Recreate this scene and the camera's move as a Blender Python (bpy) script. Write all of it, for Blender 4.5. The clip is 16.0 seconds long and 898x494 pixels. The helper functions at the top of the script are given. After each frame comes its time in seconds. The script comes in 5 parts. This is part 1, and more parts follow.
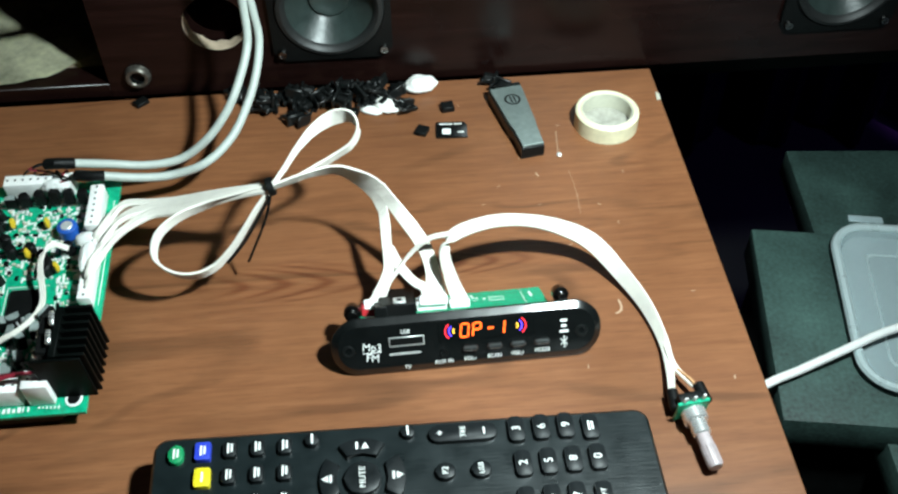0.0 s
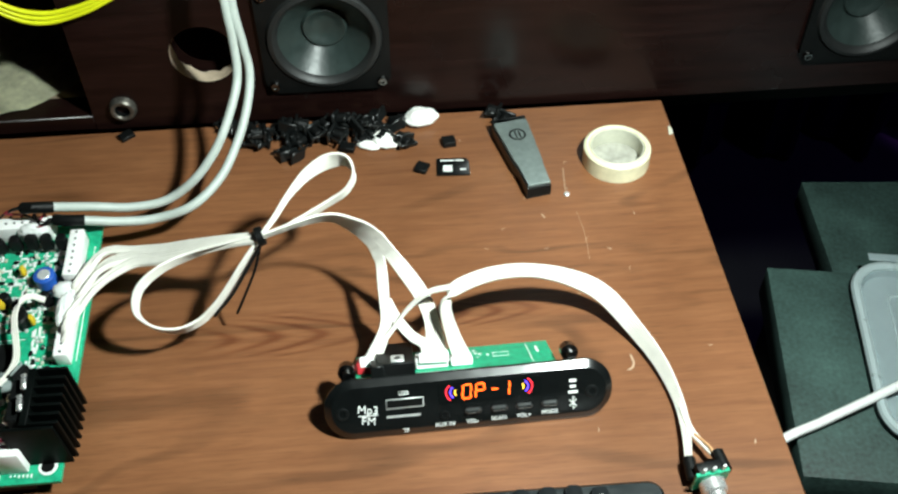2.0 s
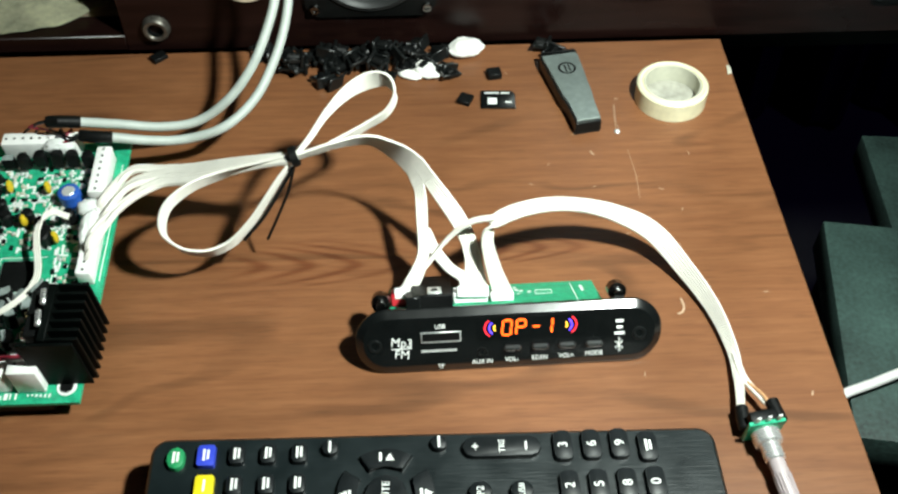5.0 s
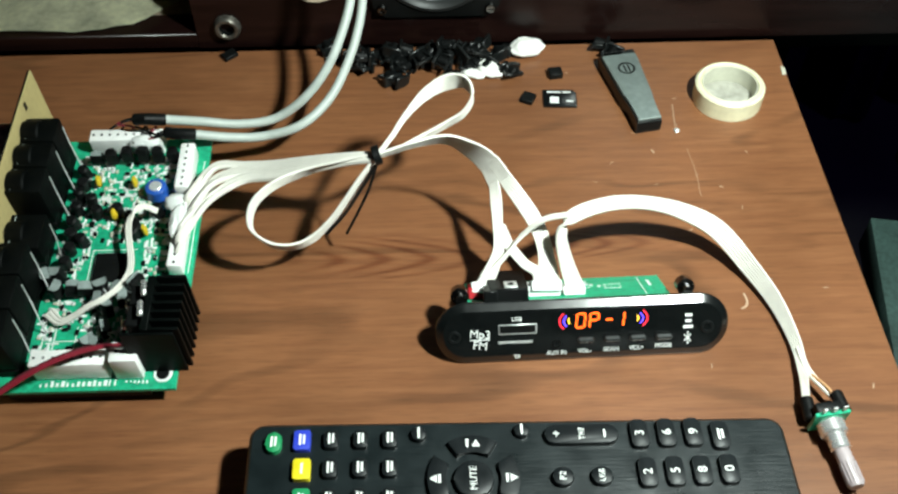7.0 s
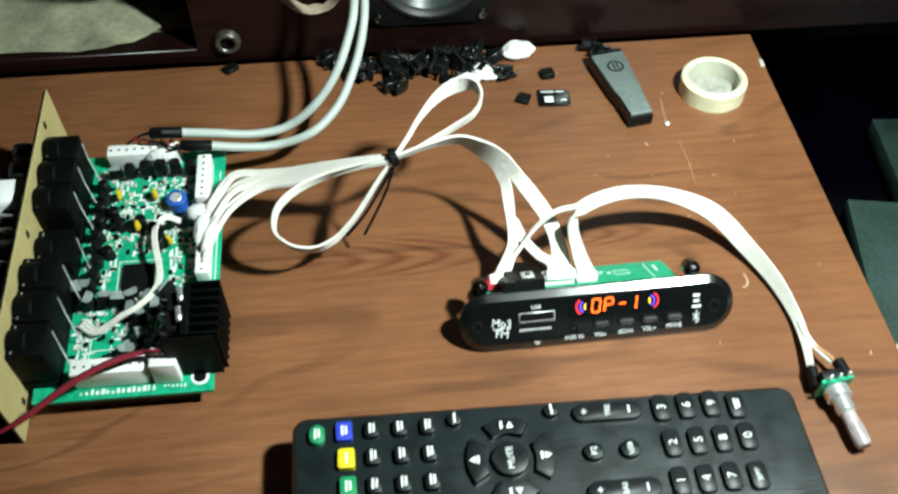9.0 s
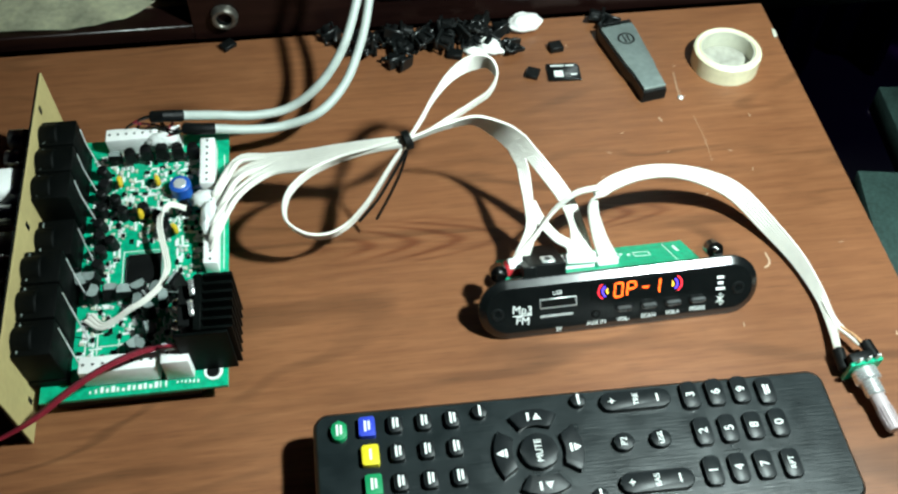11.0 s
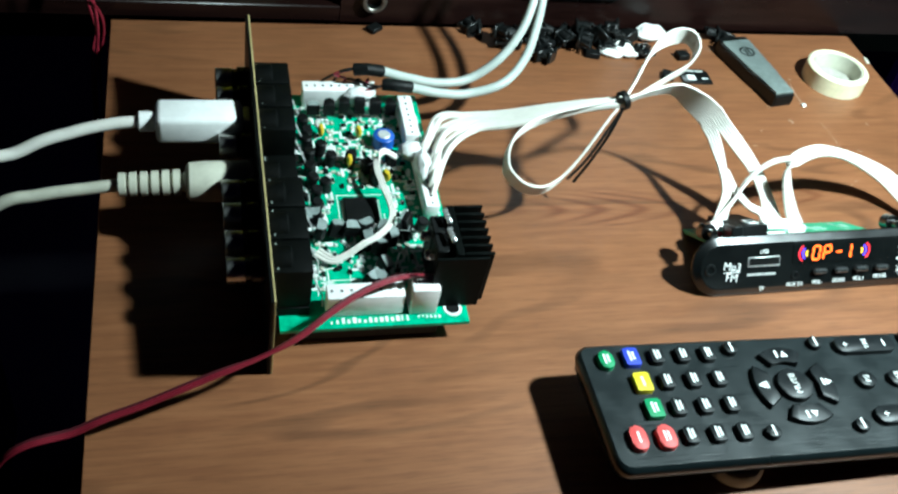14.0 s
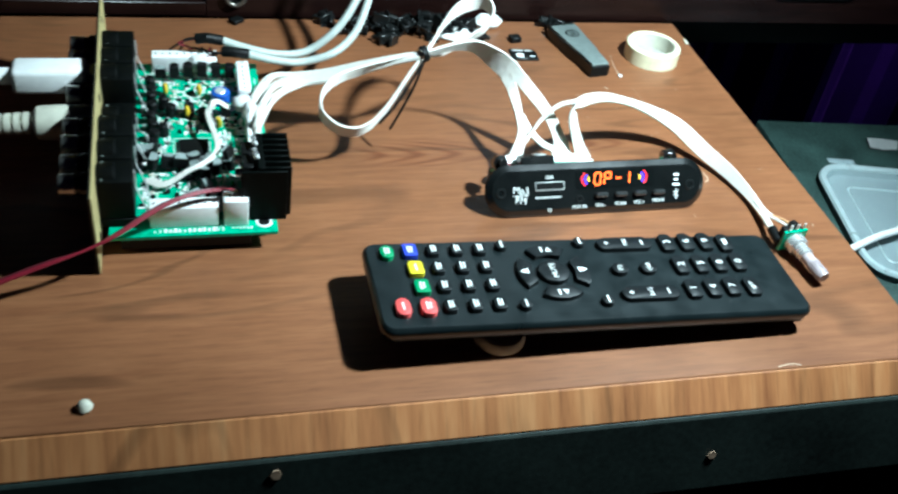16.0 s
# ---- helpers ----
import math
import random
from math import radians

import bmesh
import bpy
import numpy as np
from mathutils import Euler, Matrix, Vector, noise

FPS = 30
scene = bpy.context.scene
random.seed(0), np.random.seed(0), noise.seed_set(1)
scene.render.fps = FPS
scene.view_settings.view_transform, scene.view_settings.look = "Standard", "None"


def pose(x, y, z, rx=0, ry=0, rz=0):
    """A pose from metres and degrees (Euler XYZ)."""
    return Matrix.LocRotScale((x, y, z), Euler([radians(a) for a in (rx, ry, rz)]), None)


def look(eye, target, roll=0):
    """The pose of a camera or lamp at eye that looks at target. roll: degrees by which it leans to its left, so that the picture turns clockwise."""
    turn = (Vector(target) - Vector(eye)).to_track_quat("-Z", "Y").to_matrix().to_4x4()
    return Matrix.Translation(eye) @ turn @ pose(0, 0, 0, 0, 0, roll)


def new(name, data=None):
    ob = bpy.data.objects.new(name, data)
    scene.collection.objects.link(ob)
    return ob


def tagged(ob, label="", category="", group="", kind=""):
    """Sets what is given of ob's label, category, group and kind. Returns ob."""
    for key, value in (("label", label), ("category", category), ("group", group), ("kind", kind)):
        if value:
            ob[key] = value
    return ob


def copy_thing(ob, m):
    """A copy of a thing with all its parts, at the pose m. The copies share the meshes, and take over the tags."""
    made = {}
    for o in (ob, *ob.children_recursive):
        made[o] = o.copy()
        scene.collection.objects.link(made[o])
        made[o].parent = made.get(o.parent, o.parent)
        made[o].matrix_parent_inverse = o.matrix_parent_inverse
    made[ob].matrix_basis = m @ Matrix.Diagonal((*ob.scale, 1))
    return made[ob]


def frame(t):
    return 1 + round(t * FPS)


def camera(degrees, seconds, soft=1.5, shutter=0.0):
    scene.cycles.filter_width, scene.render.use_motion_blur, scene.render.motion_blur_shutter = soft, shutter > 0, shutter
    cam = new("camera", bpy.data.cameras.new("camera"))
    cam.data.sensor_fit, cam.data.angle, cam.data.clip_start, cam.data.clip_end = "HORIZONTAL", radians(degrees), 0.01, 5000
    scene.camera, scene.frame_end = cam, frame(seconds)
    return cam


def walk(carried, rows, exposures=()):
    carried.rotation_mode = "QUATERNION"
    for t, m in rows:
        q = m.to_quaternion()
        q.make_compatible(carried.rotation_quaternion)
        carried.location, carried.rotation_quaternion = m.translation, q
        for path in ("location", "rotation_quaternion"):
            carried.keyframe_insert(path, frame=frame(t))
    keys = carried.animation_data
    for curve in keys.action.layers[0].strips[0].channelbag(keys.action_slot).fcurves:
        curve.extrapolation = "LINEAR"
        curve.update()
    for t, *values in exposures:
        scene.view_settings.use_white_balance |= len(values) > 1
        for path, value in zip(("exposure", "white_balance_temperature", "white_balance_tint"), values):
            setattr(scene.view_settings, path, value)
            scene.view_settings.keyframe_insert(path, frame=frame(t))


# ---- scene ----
cam = camera(49.0, 16.0, soft=2.4, shutter=0.4)
PATH = [
    (0, (-0.13791, -0.39888, 0.31180), (-0.10941, -0.06245, -0.05698), -0.404),
    (0.5, (-0.13974, -0.39078, 0.31136), (-0.11052, -0.05452, -0.05752), -0.224),
    (1, (-0.13840, -0.38177, 0.30931), (-0.11000, -0.04558, -0.05970), -0.296),
    (1.5, (-0.13702, -0.37024, 0.30599), (-0.10774, -0.03401, -0.06292), -0.122),
    (2, (-0.13569, -0.36807, 0.30737), (-0.10724, -0.03172, -0.06150), -0.268),
    (2.5, (-0.13473, -0.36815, 0.30728), (-0.10588, -0.03179, -0.06155), -0.236),
    (3, (-0.13458, -0.36654, 0.30776), (-0.10585, -0.03094, -0.06176), -0.227),
    (3.5, (-0.13791, -0.36491, 0.30473), (-0.10864, -0.02877, -0.06426), -0.178),
    (4, (-0.14191, -0.36162, 0.28666), (-0.11309, -0.02551, -0.08240), -0.142),
    (4.2, (-0.14182, -0.36061, 0.28243), (-0.11642, -0.02682, -0.08898), -0.043),
    (6.3, (-0.13612, -0.37410, 0.29038), (-0.12998, -0.05098, -0.09114), -0.604),
    (6.5, (-0.14275, -0.37379, 0.29305), (-0.13567, -0.05068, -0.08845), -0.529),
    (7, (-0.16378, -0.37144, 0.29631), (-0.15606, -0.05071, -0.08719), -0.342),
    (7.5, (-0.15425, -0.36659, 0.30234), (-0.14846, -0.04442, -0.07998), -0.698),
    (8, (-0.14859, -0.36644, 0.29933), (-0.14261, -0.04441, -0.08310), -0.694),
    (8.5, (-0.15463, -0.37318, 0.30114), (-0.14874, -0.05001, -0.08033), -0.886),
    (9, (-0.18832, -0.38429, 0.30600), (-0.15703, -0.06184, -0.07485), 0.137),
    (9.2, (-0.20045, -0.39180, 0.30505), (-0.15759, -0.07168, -0.07663), 0.832),
    (11.3, (-0.20216, -0.36595, 0.30128), (-0.16135, -0.06208, -0.09368), 0.860),
    (11.5, (-0.20621, -0.36512, 0.29773), (-0.16818, -0.06303, -0.09887), 0.858),
    (12, (-0.21371, -0.36816, 0.28964), (-0.17748, -0.07152, -0.11122), 0.786),
    (12.5, (-0.22960, -0.37251, 0.28845), (-0.18671, -0.07423, -0.11053), 1.465),
    (13, (-0.26733, -0.38062, 0.27648), (-0.20201, -0.06281, -0.10395), 4.654),
    (13.5, (-0.30511, -0.38830, 0.26272), (-0.20306, -0.05236, -0.09327), 9.573),
    (14, (-0.33996, -0.39422, 0.25444), (-0.21658, -0.05669, -0.09319), 12.312),
    (14.5, (-0.32941, -0.38336, 0.24170), (-0.20322, -0.04817, -0.10719), 11.518),
    (15, (-0.28981, -0.40879, 0.24778), (-0.15848, -0.07227, -0.09791), 10.554),
    (15.5, (-0.26937, -0.44940, 0.24936), (-0.13791, -0.10120, -0.08453), 9.138),
    (16, (-0.28542, -0.48977, 0.25714), (-0.15949, -0.12499, -0.06078), 9.587),
]
EXPOSURES = [(0.0, -0.11, 6050, 10), (3.5, -0.09, 6650, 12), (7.5, -0.16, 6450, 10), (9.0, -0.05, 6300, 8), (11.5, -0.09, 6100, 5), (12.0, -0.18, 6080, 1), (12.5, -0.17, 6050, 0), (13.5, 0.05, 5850, 4), (14.0, 0.30, 5720, 4), (14.5, 0.32, 5600, 5), (15.0, 0.1, 5400, 4), (15.5, 0.16, 5300, 5), (16.0, 0.42, 5450, 6)]
walk(cam, [(t, look(eye, target, roll)) for t, eye, target, roll in PATH], EXPOSURES)

# ---- world, lights, exposure ----
world = bpy.data.worlds.new("room_air")
scene.world = world
world.use_nodes = True
world.node_tree.nodes["Background"].inputs[0].default_value = (0.5, 0.55, 0.75, 1)
world.node_tree.nodes["Background"].inputs[1].default_value = 0.035


def lamp(name, kind, at, power, colour, size):
    data = bpy.data.lights.new(name, kind)
    data.energy, data.color = power, colour
    if kind == "AREA":
        data.size = size
    else:
        data.shadow_soft_size = size
    ob = new(name, data)
    ob.matrix_world = at
    return ob


LAMP = Vector((0.014, -0.24, 0.345))
work = lamp("work_lamp_light", "SPOT", look(LAMP, (-0.144, -0.082, 0.0)), 16.2, (0.875, 1.0, 0.93), 0.014)
work.data.spot_size, work.data.spot_blend = radians(106), 1.0
# unseen violet lamps, added to tint the curtain and lay a streak on it
lamp("violet_fill", "POINT", pose(0.62, 0.30, 0.35), 1.6, (0.26, 0.16, 1.0), 0.05)
violet = lamp("violet_streak_fill", "SPOT", look((0.75, 0.45, 0.50), (0.690, 0.62, -0.40)), 62.0, (0.46, 0.14, 1.0), 0.02)
violet.data.spot_size, violet.data.spot_blend = radians(12), 1.0


# ---- materials ----
def mat(name, colour, rough=0.5, metal=0.0, spread=0.12, scale=60.0, bump=0.15, bump_scale=400.0, coat=0.0, trans=0.0, ior=1.45, spec=0.5, brush=None):
    """A surface with colour variation at two scales and fine relief. Scales are per metre."""
    m = bpy.data.materials.new(name)
    m.use_nodes = True
    nt = m.node_tree
    b = nt.nodes["Principled BSDF"]
    b.inputs["Roughness"].default_value, b.inputs["Metallic"].default_value = rough, metal
    b.inputs["Coat Weight"].default_value, b.inputs["Transmission Weight"].default_value = coat, trans
    b.inputs["IOR"].default_value = ior
    b.inputs["Specular IOR Level"].default_value = spec
    tc = nt.nodes.new("ShaderNodeTexCoord")
    n1, n2 = nt.nodes.new("ShaderNodeTexNoise"), nt.nodes.new("ShaderNodeTexNoise")
    n1.inputs["Scale"].default_value, n1.inputs["Detail"].default_value = scale, 6
    n2.inputs["Scale"].default_value, n2.inputs["Detail"].default_value = bump_scale, 4
    for n in (n1, n2):
        nt.links.new(tc.outputs["Object"], n.inputs["Vector"])
    if brush:
        mp = nt.nodes.new("ShaderNodeMapping")
        mp.inputs["Scale"].default_value = brush
        nt.links.new(tc.outputs["Object"], mp.inputs["Vector"])
        nt.links.new(mp.outputs[0], n2.inputs["Vector"])
    ramp = nt.nodes.new("ShaderNodeValToRGB")
    lo, hi = [c * (1 - spread) for c in colour], [min(1, c * (1 + spread)) for c in colour]
    ramp.color_ramp.elements[0].color, ramp.color_ramp.elements[1].color = (*lo, 1), (*hi, 1)
    ramp.color_ramp.elements[0].position, ramp.color_ramp.elements[1].position = 0.3, 0.7
    mix = nt.nodes.new("ShaderNodeMath")
    mix.operation = "MULTIPLY_ADD"
    mix.inputs[1].default_value = 0.35
    nt.links.new(n2.outputs["Fac"], mix.inputs[0])
    half = nt.nodes.new("ShaderNodeMath")
    half.operation = "MULTIPLY"
    half.inputs[1].default_value = 0.65
    nt.links.new(n1.outputs["Fac"], half.inputs[0])
    nt.links.new(half.outputs[0], mix.inputs[2])
    nt.links.new(mix.outputs[0], ramp.inputs["Fac"])
    nt.links.new(ramp.outputs["Color"], b.inputs["Base Color"])
    rr = nt.nodes.new("ShaderNodeMapRange")
    rr.inputs["To Min"].default_value, rr.inputs["To Max"].default_value = max(0.02, rough - 0.1), min(1, rough + 0.1)
    nt.links.new(n1.outputs["Fac"], rr.inputs["Value"])
    nt.links.new(rr.outputs[0], b.inputs["Roughness"])
    if bump:
        bp = nt.nodes.new("ShaderNodeBump")
        bp.inputs["Strength"].default_value, bp.inputs["Distance"].default_value = bump, 0.0004
        nt.links.new(n2.outputs["Fac"], bp.inputs["Height"])
        nt.links.new(bp.outputs["Normal"], b.inputs["Normal"])
    return m


def stain_mask(nt, tc):
    """Slow patches, 0 to 1, in which the figure shows more or less."""
    n = nt.nodes.new("ShaderNodeTexNoise")
    n.inputs["Scale"].default_value, n.inputs["Detail"].default_value = 17.0, 2
    nt.links.new(tc.outputs["Object"], n.inputs["Vector"])
    r = nt.nodes.new("ShaderNodeMapRange")
    r.inputs["From Min"].default_value, r.inputs["From Max"].default_value = 0.33, 0.55
    nt.links.new(n.outputs["Fac"], r.inputs["Value"])
    return r.outputs[0]


def figure_mask(nt, tc, wander, x, y, length, width):
    """Nested pointed rings of a flat-sawn figure round (x, y), 0 to 1, fading out at its rim."""
    def calc(op, a, b=None, c=None):
        n = nt.nodes.new("ShaderNodeMath")
        n.operation = op
        for k, v in enumerate((a, b, c)):
            if v is not None:
                if isinstance(v, (int, float)):
                    n.inputs[k].default_value = v
                else:
                    nt.links.new(v, n.inputs[k])
        return n.outputs[0]
    xyz = nt.nodes.new("ShaderNodeSeparateXYZ")
    nt.links.new(tc.outputs["Object"], xyz.inputs[0])
    u = calc("MULTIPLY", calc("SUBTRACT", xyz.outputs["X"], x), 1 / length)
    v = calc("MULTIPLY", calc("SUBTRACT", xyz.outputs["Y"], y), 1 / width)
    far = calc("ADD", calc("ABSOLUTE", u), calc("MULTIPLY", v, v))
    r = calc("MULTIPLY_ADD", wander, 1.5, calc("ADD", u, calc("MULTIPLY", v, v)))
    wave = calc("MULTIPLY_ADD", calc("SINE", calc("MULTIPLY", r, 17.0)), 0.5, 0.5)
    fade = nt.nodes.new("ShaderNodeMapRange")
    fade.interpolation_type = "SMOOTHSTEP"
    fade.inputs["From Min"].default_value, fade.inputs["From Max"].default_value = 1.25, 0.35
    nt.links.new(far, fade.inputs["Value"])
    return calc("MULTIPLY", calc("POWER", wave, 2.0), fade.outputs[0])


def wood(name, dark, mid, light, along=(1, 0, 0), rough=0.4, rings=30.0, streak=120.0, spec=0.5, figures=()):
    """Laminate with long grain streaks and a wandering figure; along names the grain's axis."""
    m = bpy.data.materials.new(name)
    m.use_nodes = True
    nt = m.node_tree
    b = nt.nodes["Principled BSDF"]
    b.inputs["Specular IOR Level"].default_value = spec
    tc = nt.nodes.new("ShaderNodeTexCoord")
    mp = nt.nodes.new("ShaderNodeMapping")
    mp.inputs["Scale"].default_value = [0.07 if a else 1.0 for a in along]
    nt.links.new(tc.outputs["Object"], mp.inputs["Vector"])
    mp2 = nt.nodes.new("ShaderNodeMapping")
    mp2.inputs["Scale"].default_value = [0.22 if a else 1.0 for a in along]
    nt.links.new(tc.outputs["Object"], mp2.inputs["Vector"])
    big = nt.nodes.new("ShaderNodeTexNoise")
    big.inputs["Scale"].default_value, big.inputs["Detail"].default_value, big.inputs["Distortion"].default_value = 14.0, 3, 0.6
    nt.links.new(mp2.outputs[0], big.inputs["Vector"])
    ring = nt.nodes.new("ShaderNodeMath")
    ring.operation = "MULTIPLY"
    ring.inputs[1].default_value = rings
    nt.links.new(big.outputs["Fac"], ring.inputs[0])
    sine = nt.nodes.new("ShaderNodeMath")
    sine.operation = "SINE"
    nt.links.new(ring.outputs[0], sine.inputs[0])
    fine = nt.nodes.new("ShaderNodeTexNoise")
    fine.inputs["Scale"].default_value, fine.inputs["Detail"].default_value, fine.inputs["Roughness"].default_value = streak * 2.6, 7, 0.62
    nt.links.new(mp.outputs[0], fine.inputs["Vector"])
    pores = nt.nodes.new("ShaderNodeTexNoise")
    pores.inputs["Scale"].default_value, pores.inputs["Detail"].default_value = streak * 9, 3
    nt.links.new(mp.outputs[0], pores.inputs["Vector"])
    add = nt.nodes.new("ShaderNodeMath")
    add.operation = "MULTIPLY_ADD"
    add.inputs[1].default_value = 0.045
    nt.links.new(sine.outputs[0], add.inputs[0])
    nt.links.new(fine.outputs["Fac"], add.inputs[2])
    ramp = nt.nodes.new("ShaderNodeValToRGB")
    e = ramp.color_ramp.elements
    e[0].position, e[0].color = 0.22, (*dark, 1)
    e[1].position, e[1].color = 0.80, (*light, 1)
    x = e.new(0.5)
    x.color = (*mid, 1)
    nt.links.new(add.outputs[0], ramp.inputs["Fac"])
    pr = nt.nodes.new("ShaderNodeMapRange")
    pr.inputs["From Min"].default_value, pr.inputs["From Max"].default_value = 0.30, 0.48
    pr.inputs["To Min"].default_value, pr.inputs["To Max"].default_value = 0.80, 1.0
    nt.links.new(pores.outputs["Fac"], pr.inputs["Value"])
    mul = nt.nodes.new("ShaderNodeMixRGB")
    mul.blend_type = "MULTIPLY"
    mul.inputs["Fac"].default_value = 1.0
    nt.links.new(ramp.outputs["Color"], mul.inputs["Color1"])
    nt.links.new(pr.outputs[0], mul.inputs["Color2"])
    # dark veins along the wandering figure
    vein = nt.nodes.new("ShaderNodeMapRange")
    vein.inputs["From Min"].default_value, vein.inputs["From Max"].default_value = 0.78, 1.0
    vein.inputs["To Min"].default_value, vein.inputs["To Max"].default_value = 1.0, 0.66
    nt.links.new(sine.outputs[0], vein.inputs["Value"])
    vmix = nt.nodes.new("ShaderNodeMixRGB")
    vmix.blend_type = "MULTIPLY"
    nt.links.new(stain_mask(nt, tc), vmix.inputs["Fac"])
    nt.links.new(mul.outputs["Color"], vmix.inputs["Color1"])
    nt.links.new(vein.outputs[0], vmix.inputs["Color2"])
    mul = vmix
    for spot in figures:
        fm = nt.nodes.new("ShaderNodeMixRGB")
        fm.blend_type = "MULTIPLY"
        nt.links.new(figure_mask(nt, tc, big.outputs["Fac"], *spot), fm.inputs["Fac"])
        nt.links.new(mul.outputs["Color"], fm.inputs["Color1"])
        fm.inputs["Color2"].default_value = (0.64, 0.51, 0.46, 1)
        mul = fm
    # large worn and dusty patches
    stain = nt.nodes.new("ShaderNodeTexNoise")
    stain.inputs["Scale"].default_value, stain.inputs["Detail"].default_value = 11.0, 5
    nt.links.new(tc.outputs["Object"], stain.inputs["Vector"])
    sr = nt.nodes.new("ShaderNodeMapRange")
    sr.inputs["From Min"].default_value, sr.inputs["From Max"].default_value = 0.35, 0.65
    sr.inputs["To Min"].default_value, sr.inputs["To Max"].default_value = 0.82, 1.12
    nt.links.new(stain.outputs["Fac"], sr.inputs["Value"])
    mul2 = nt.nodes.new("ShaderNodeMixRGB")
    mul2.blend_type = "MULTIPLY"
    mul2.inputs["Fac"].default_value = 1.0
    nt.links.new(mul.outputs["Color"], mul2.inputs["Color1"])
    nt.links.new(sr.outputs[0], mul2.inputs["Color2"])
    nt.links.new(mul2.outputs["Color"], b.inputs["Base Color"])
    rr = nt.nodes.new("ShaderNodeMapRange")
    rr.inputs["To Min"].default_value, rr.inputs["To Max"].default_value = rough - 0.1, rough + 0.15
    nt.links.new(stain.outputs["Fac"], rr.inputs["Value"])
    nt.links.new(rr.outputs[0], b.inputs["Roughness"])
    bp = nt.nodes.new("ShaderNodeBump")
    bp.inputs["Strength"].default_value, bp.inputs["Distance"].default_value = 0.12, 0.0003
    nt.links.new(pores.outputs["Fac"], bp.inputs["Height"])
    nt.links.new(bp.outputs["Normal"], b.inputs["Normal"])
    return m


def glow(name, colour, strength):
    m = bpy.data.materials.new(name)
    m.use_nodes = True
    b = m.node_tree.nodes["Principled BSDF"]
    b.inputs["Base Color"].default_value = (*[c * 0.3 for c in colour], 1)
    b.inputs["Emission Color"].default_value, b.inputs["Emission Strength"].default_value = (*colour, 1), strength
    return m


TOP_WOOD = wood("walnut_laminate", (0.152, 0.0560, 0.0235), (0.208, 0.0825, 0.0340), (0.258, 0.1085, 0.0470), rough=0.38, rings=34.0, streak=150.0, figures=((-0.104, -0.124, 0.034, 0.0080), (-0.180, -0.128, 0.046, 0.012)))
EDGE_WOOD = wood("edge_veneer", (0.22, 0.076, 0.026), (0.40, 0.162, 0.057), (0.52, 0.250, 0.100), along=(0, 1, 1), rough=0.45, streak=70.0)
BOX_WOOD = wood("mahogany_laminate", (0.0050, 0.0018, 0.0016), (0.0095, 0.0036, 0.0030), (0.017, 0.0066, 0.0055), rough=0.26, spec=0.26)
MDF = mat("raw_fibreboard", (0.42, 0.33, 0.24), 0.9, spread=0.25, scale=300, bump=0.6, bump_scale=1500)
SLATE = mat("dark_green_board", (0.033, 0.064, 0.056), 0.62, spread=0.85, scale=26, bump=0.5, bump_scale=500)
APRON = mat("dark_painted_apron", (0.013, 0.021, 0.018), 0.55, spread=0.7, scale=25, bump=0.1)
BLACK = mat("black_plastic", (0.006, 0.007, 0.007), 0.34, spec=0.4, spread=0.3, scale=120, bump=0.15, bump_scale=1800)
MATTE_BLACK = mat("matt_black_plastic", (0.0035, 0.004, 0.004), 0.5, spec=0.22, spread=0.3, scale=150, bump=0.3, bump_scale=1500)
REMOTE_BLACK = mat("remote_plastic", (0.005, 0.009, 0.010), 0.31, spec=0.75, spread=0.35, scale=90, bump=0.20, bump_scale=1700, brush=(0.05, 1, 1))
RUBBER = mat("rubber_key", (0.006, 0.008, 0.009), 0.42, spec=0.35, spread=0.2, scale=200, bump=0.1)
GLOSS_BLACK = mat("glossy_black", (0.004, 0.005, 0.005), 0.2, spread=0.3, scale=60, bump=0.05, coat=0.3)
ANODISED = mat("black_anodised_metal", (0.0020, 0.0030, 0.0027), 0.5, metal=0.0, spec=0.07, spread=0.3, scale=150, bump=0.2)
PCB = mat("green_circuit_board", (0.014, 0.355, 0.192), 0.35, spread=0.35, scale=420, bump=0.3, bump_scale=900, coat=0.2)
SOCKET_BLACK = mat("dull_black_moulding", (0.0016, 0.0022, 0.0020), 0.55, spec=0.10, spread=0.3, scale=150, bump=0.3, bump_scale=1500)
PALE_GREY = mat("pale_grey_face", (0.22, 0.26, 0.25), 0.5, spread=0.3, scale=500)
PANEL_BLACK = mat("satin_panel_black", (0.004, 0.005, 0.005), 0.22, spec=1.0, spread=0.3, scale=60, bump=0.02)
PLATED = mat("plated_sleeve", (0.60, 0.60, 0.58), 0.30, metal=1.0, spread=0.2, scale=400, bump=0.05)
KEY_FACE = mat("satin_button", (0.022, 0.024, 0.024), 0.25, spec=0.8, spread=0.2, scale=200, bump=0.05)
CHROME_DARK = mat("dark_plated_metal", (0.20, 0.20, 0.195), 0.20, metal=1.0, spread=0.25, scale=400, bump=0.05)
SILK = mat("white_print", (0.78, 0.80, 0.78), 0.6, spread=0.1)
TIN = mat("solder_tin", (0.78, 0.80, 0.79), 0.38, metal=0.55, spread=0.15, scale=500)
CHROME = mat("bright_metal", (0.82, 0.82, 0.81), 0.26, metal=0.75, spread=0.08, scale=300, bump=0.05)
BRONZE = mat("dull_metal", (0.16, 0.15, 0.13), 0.4, metal=0.8, spread=0.3, scale=400)
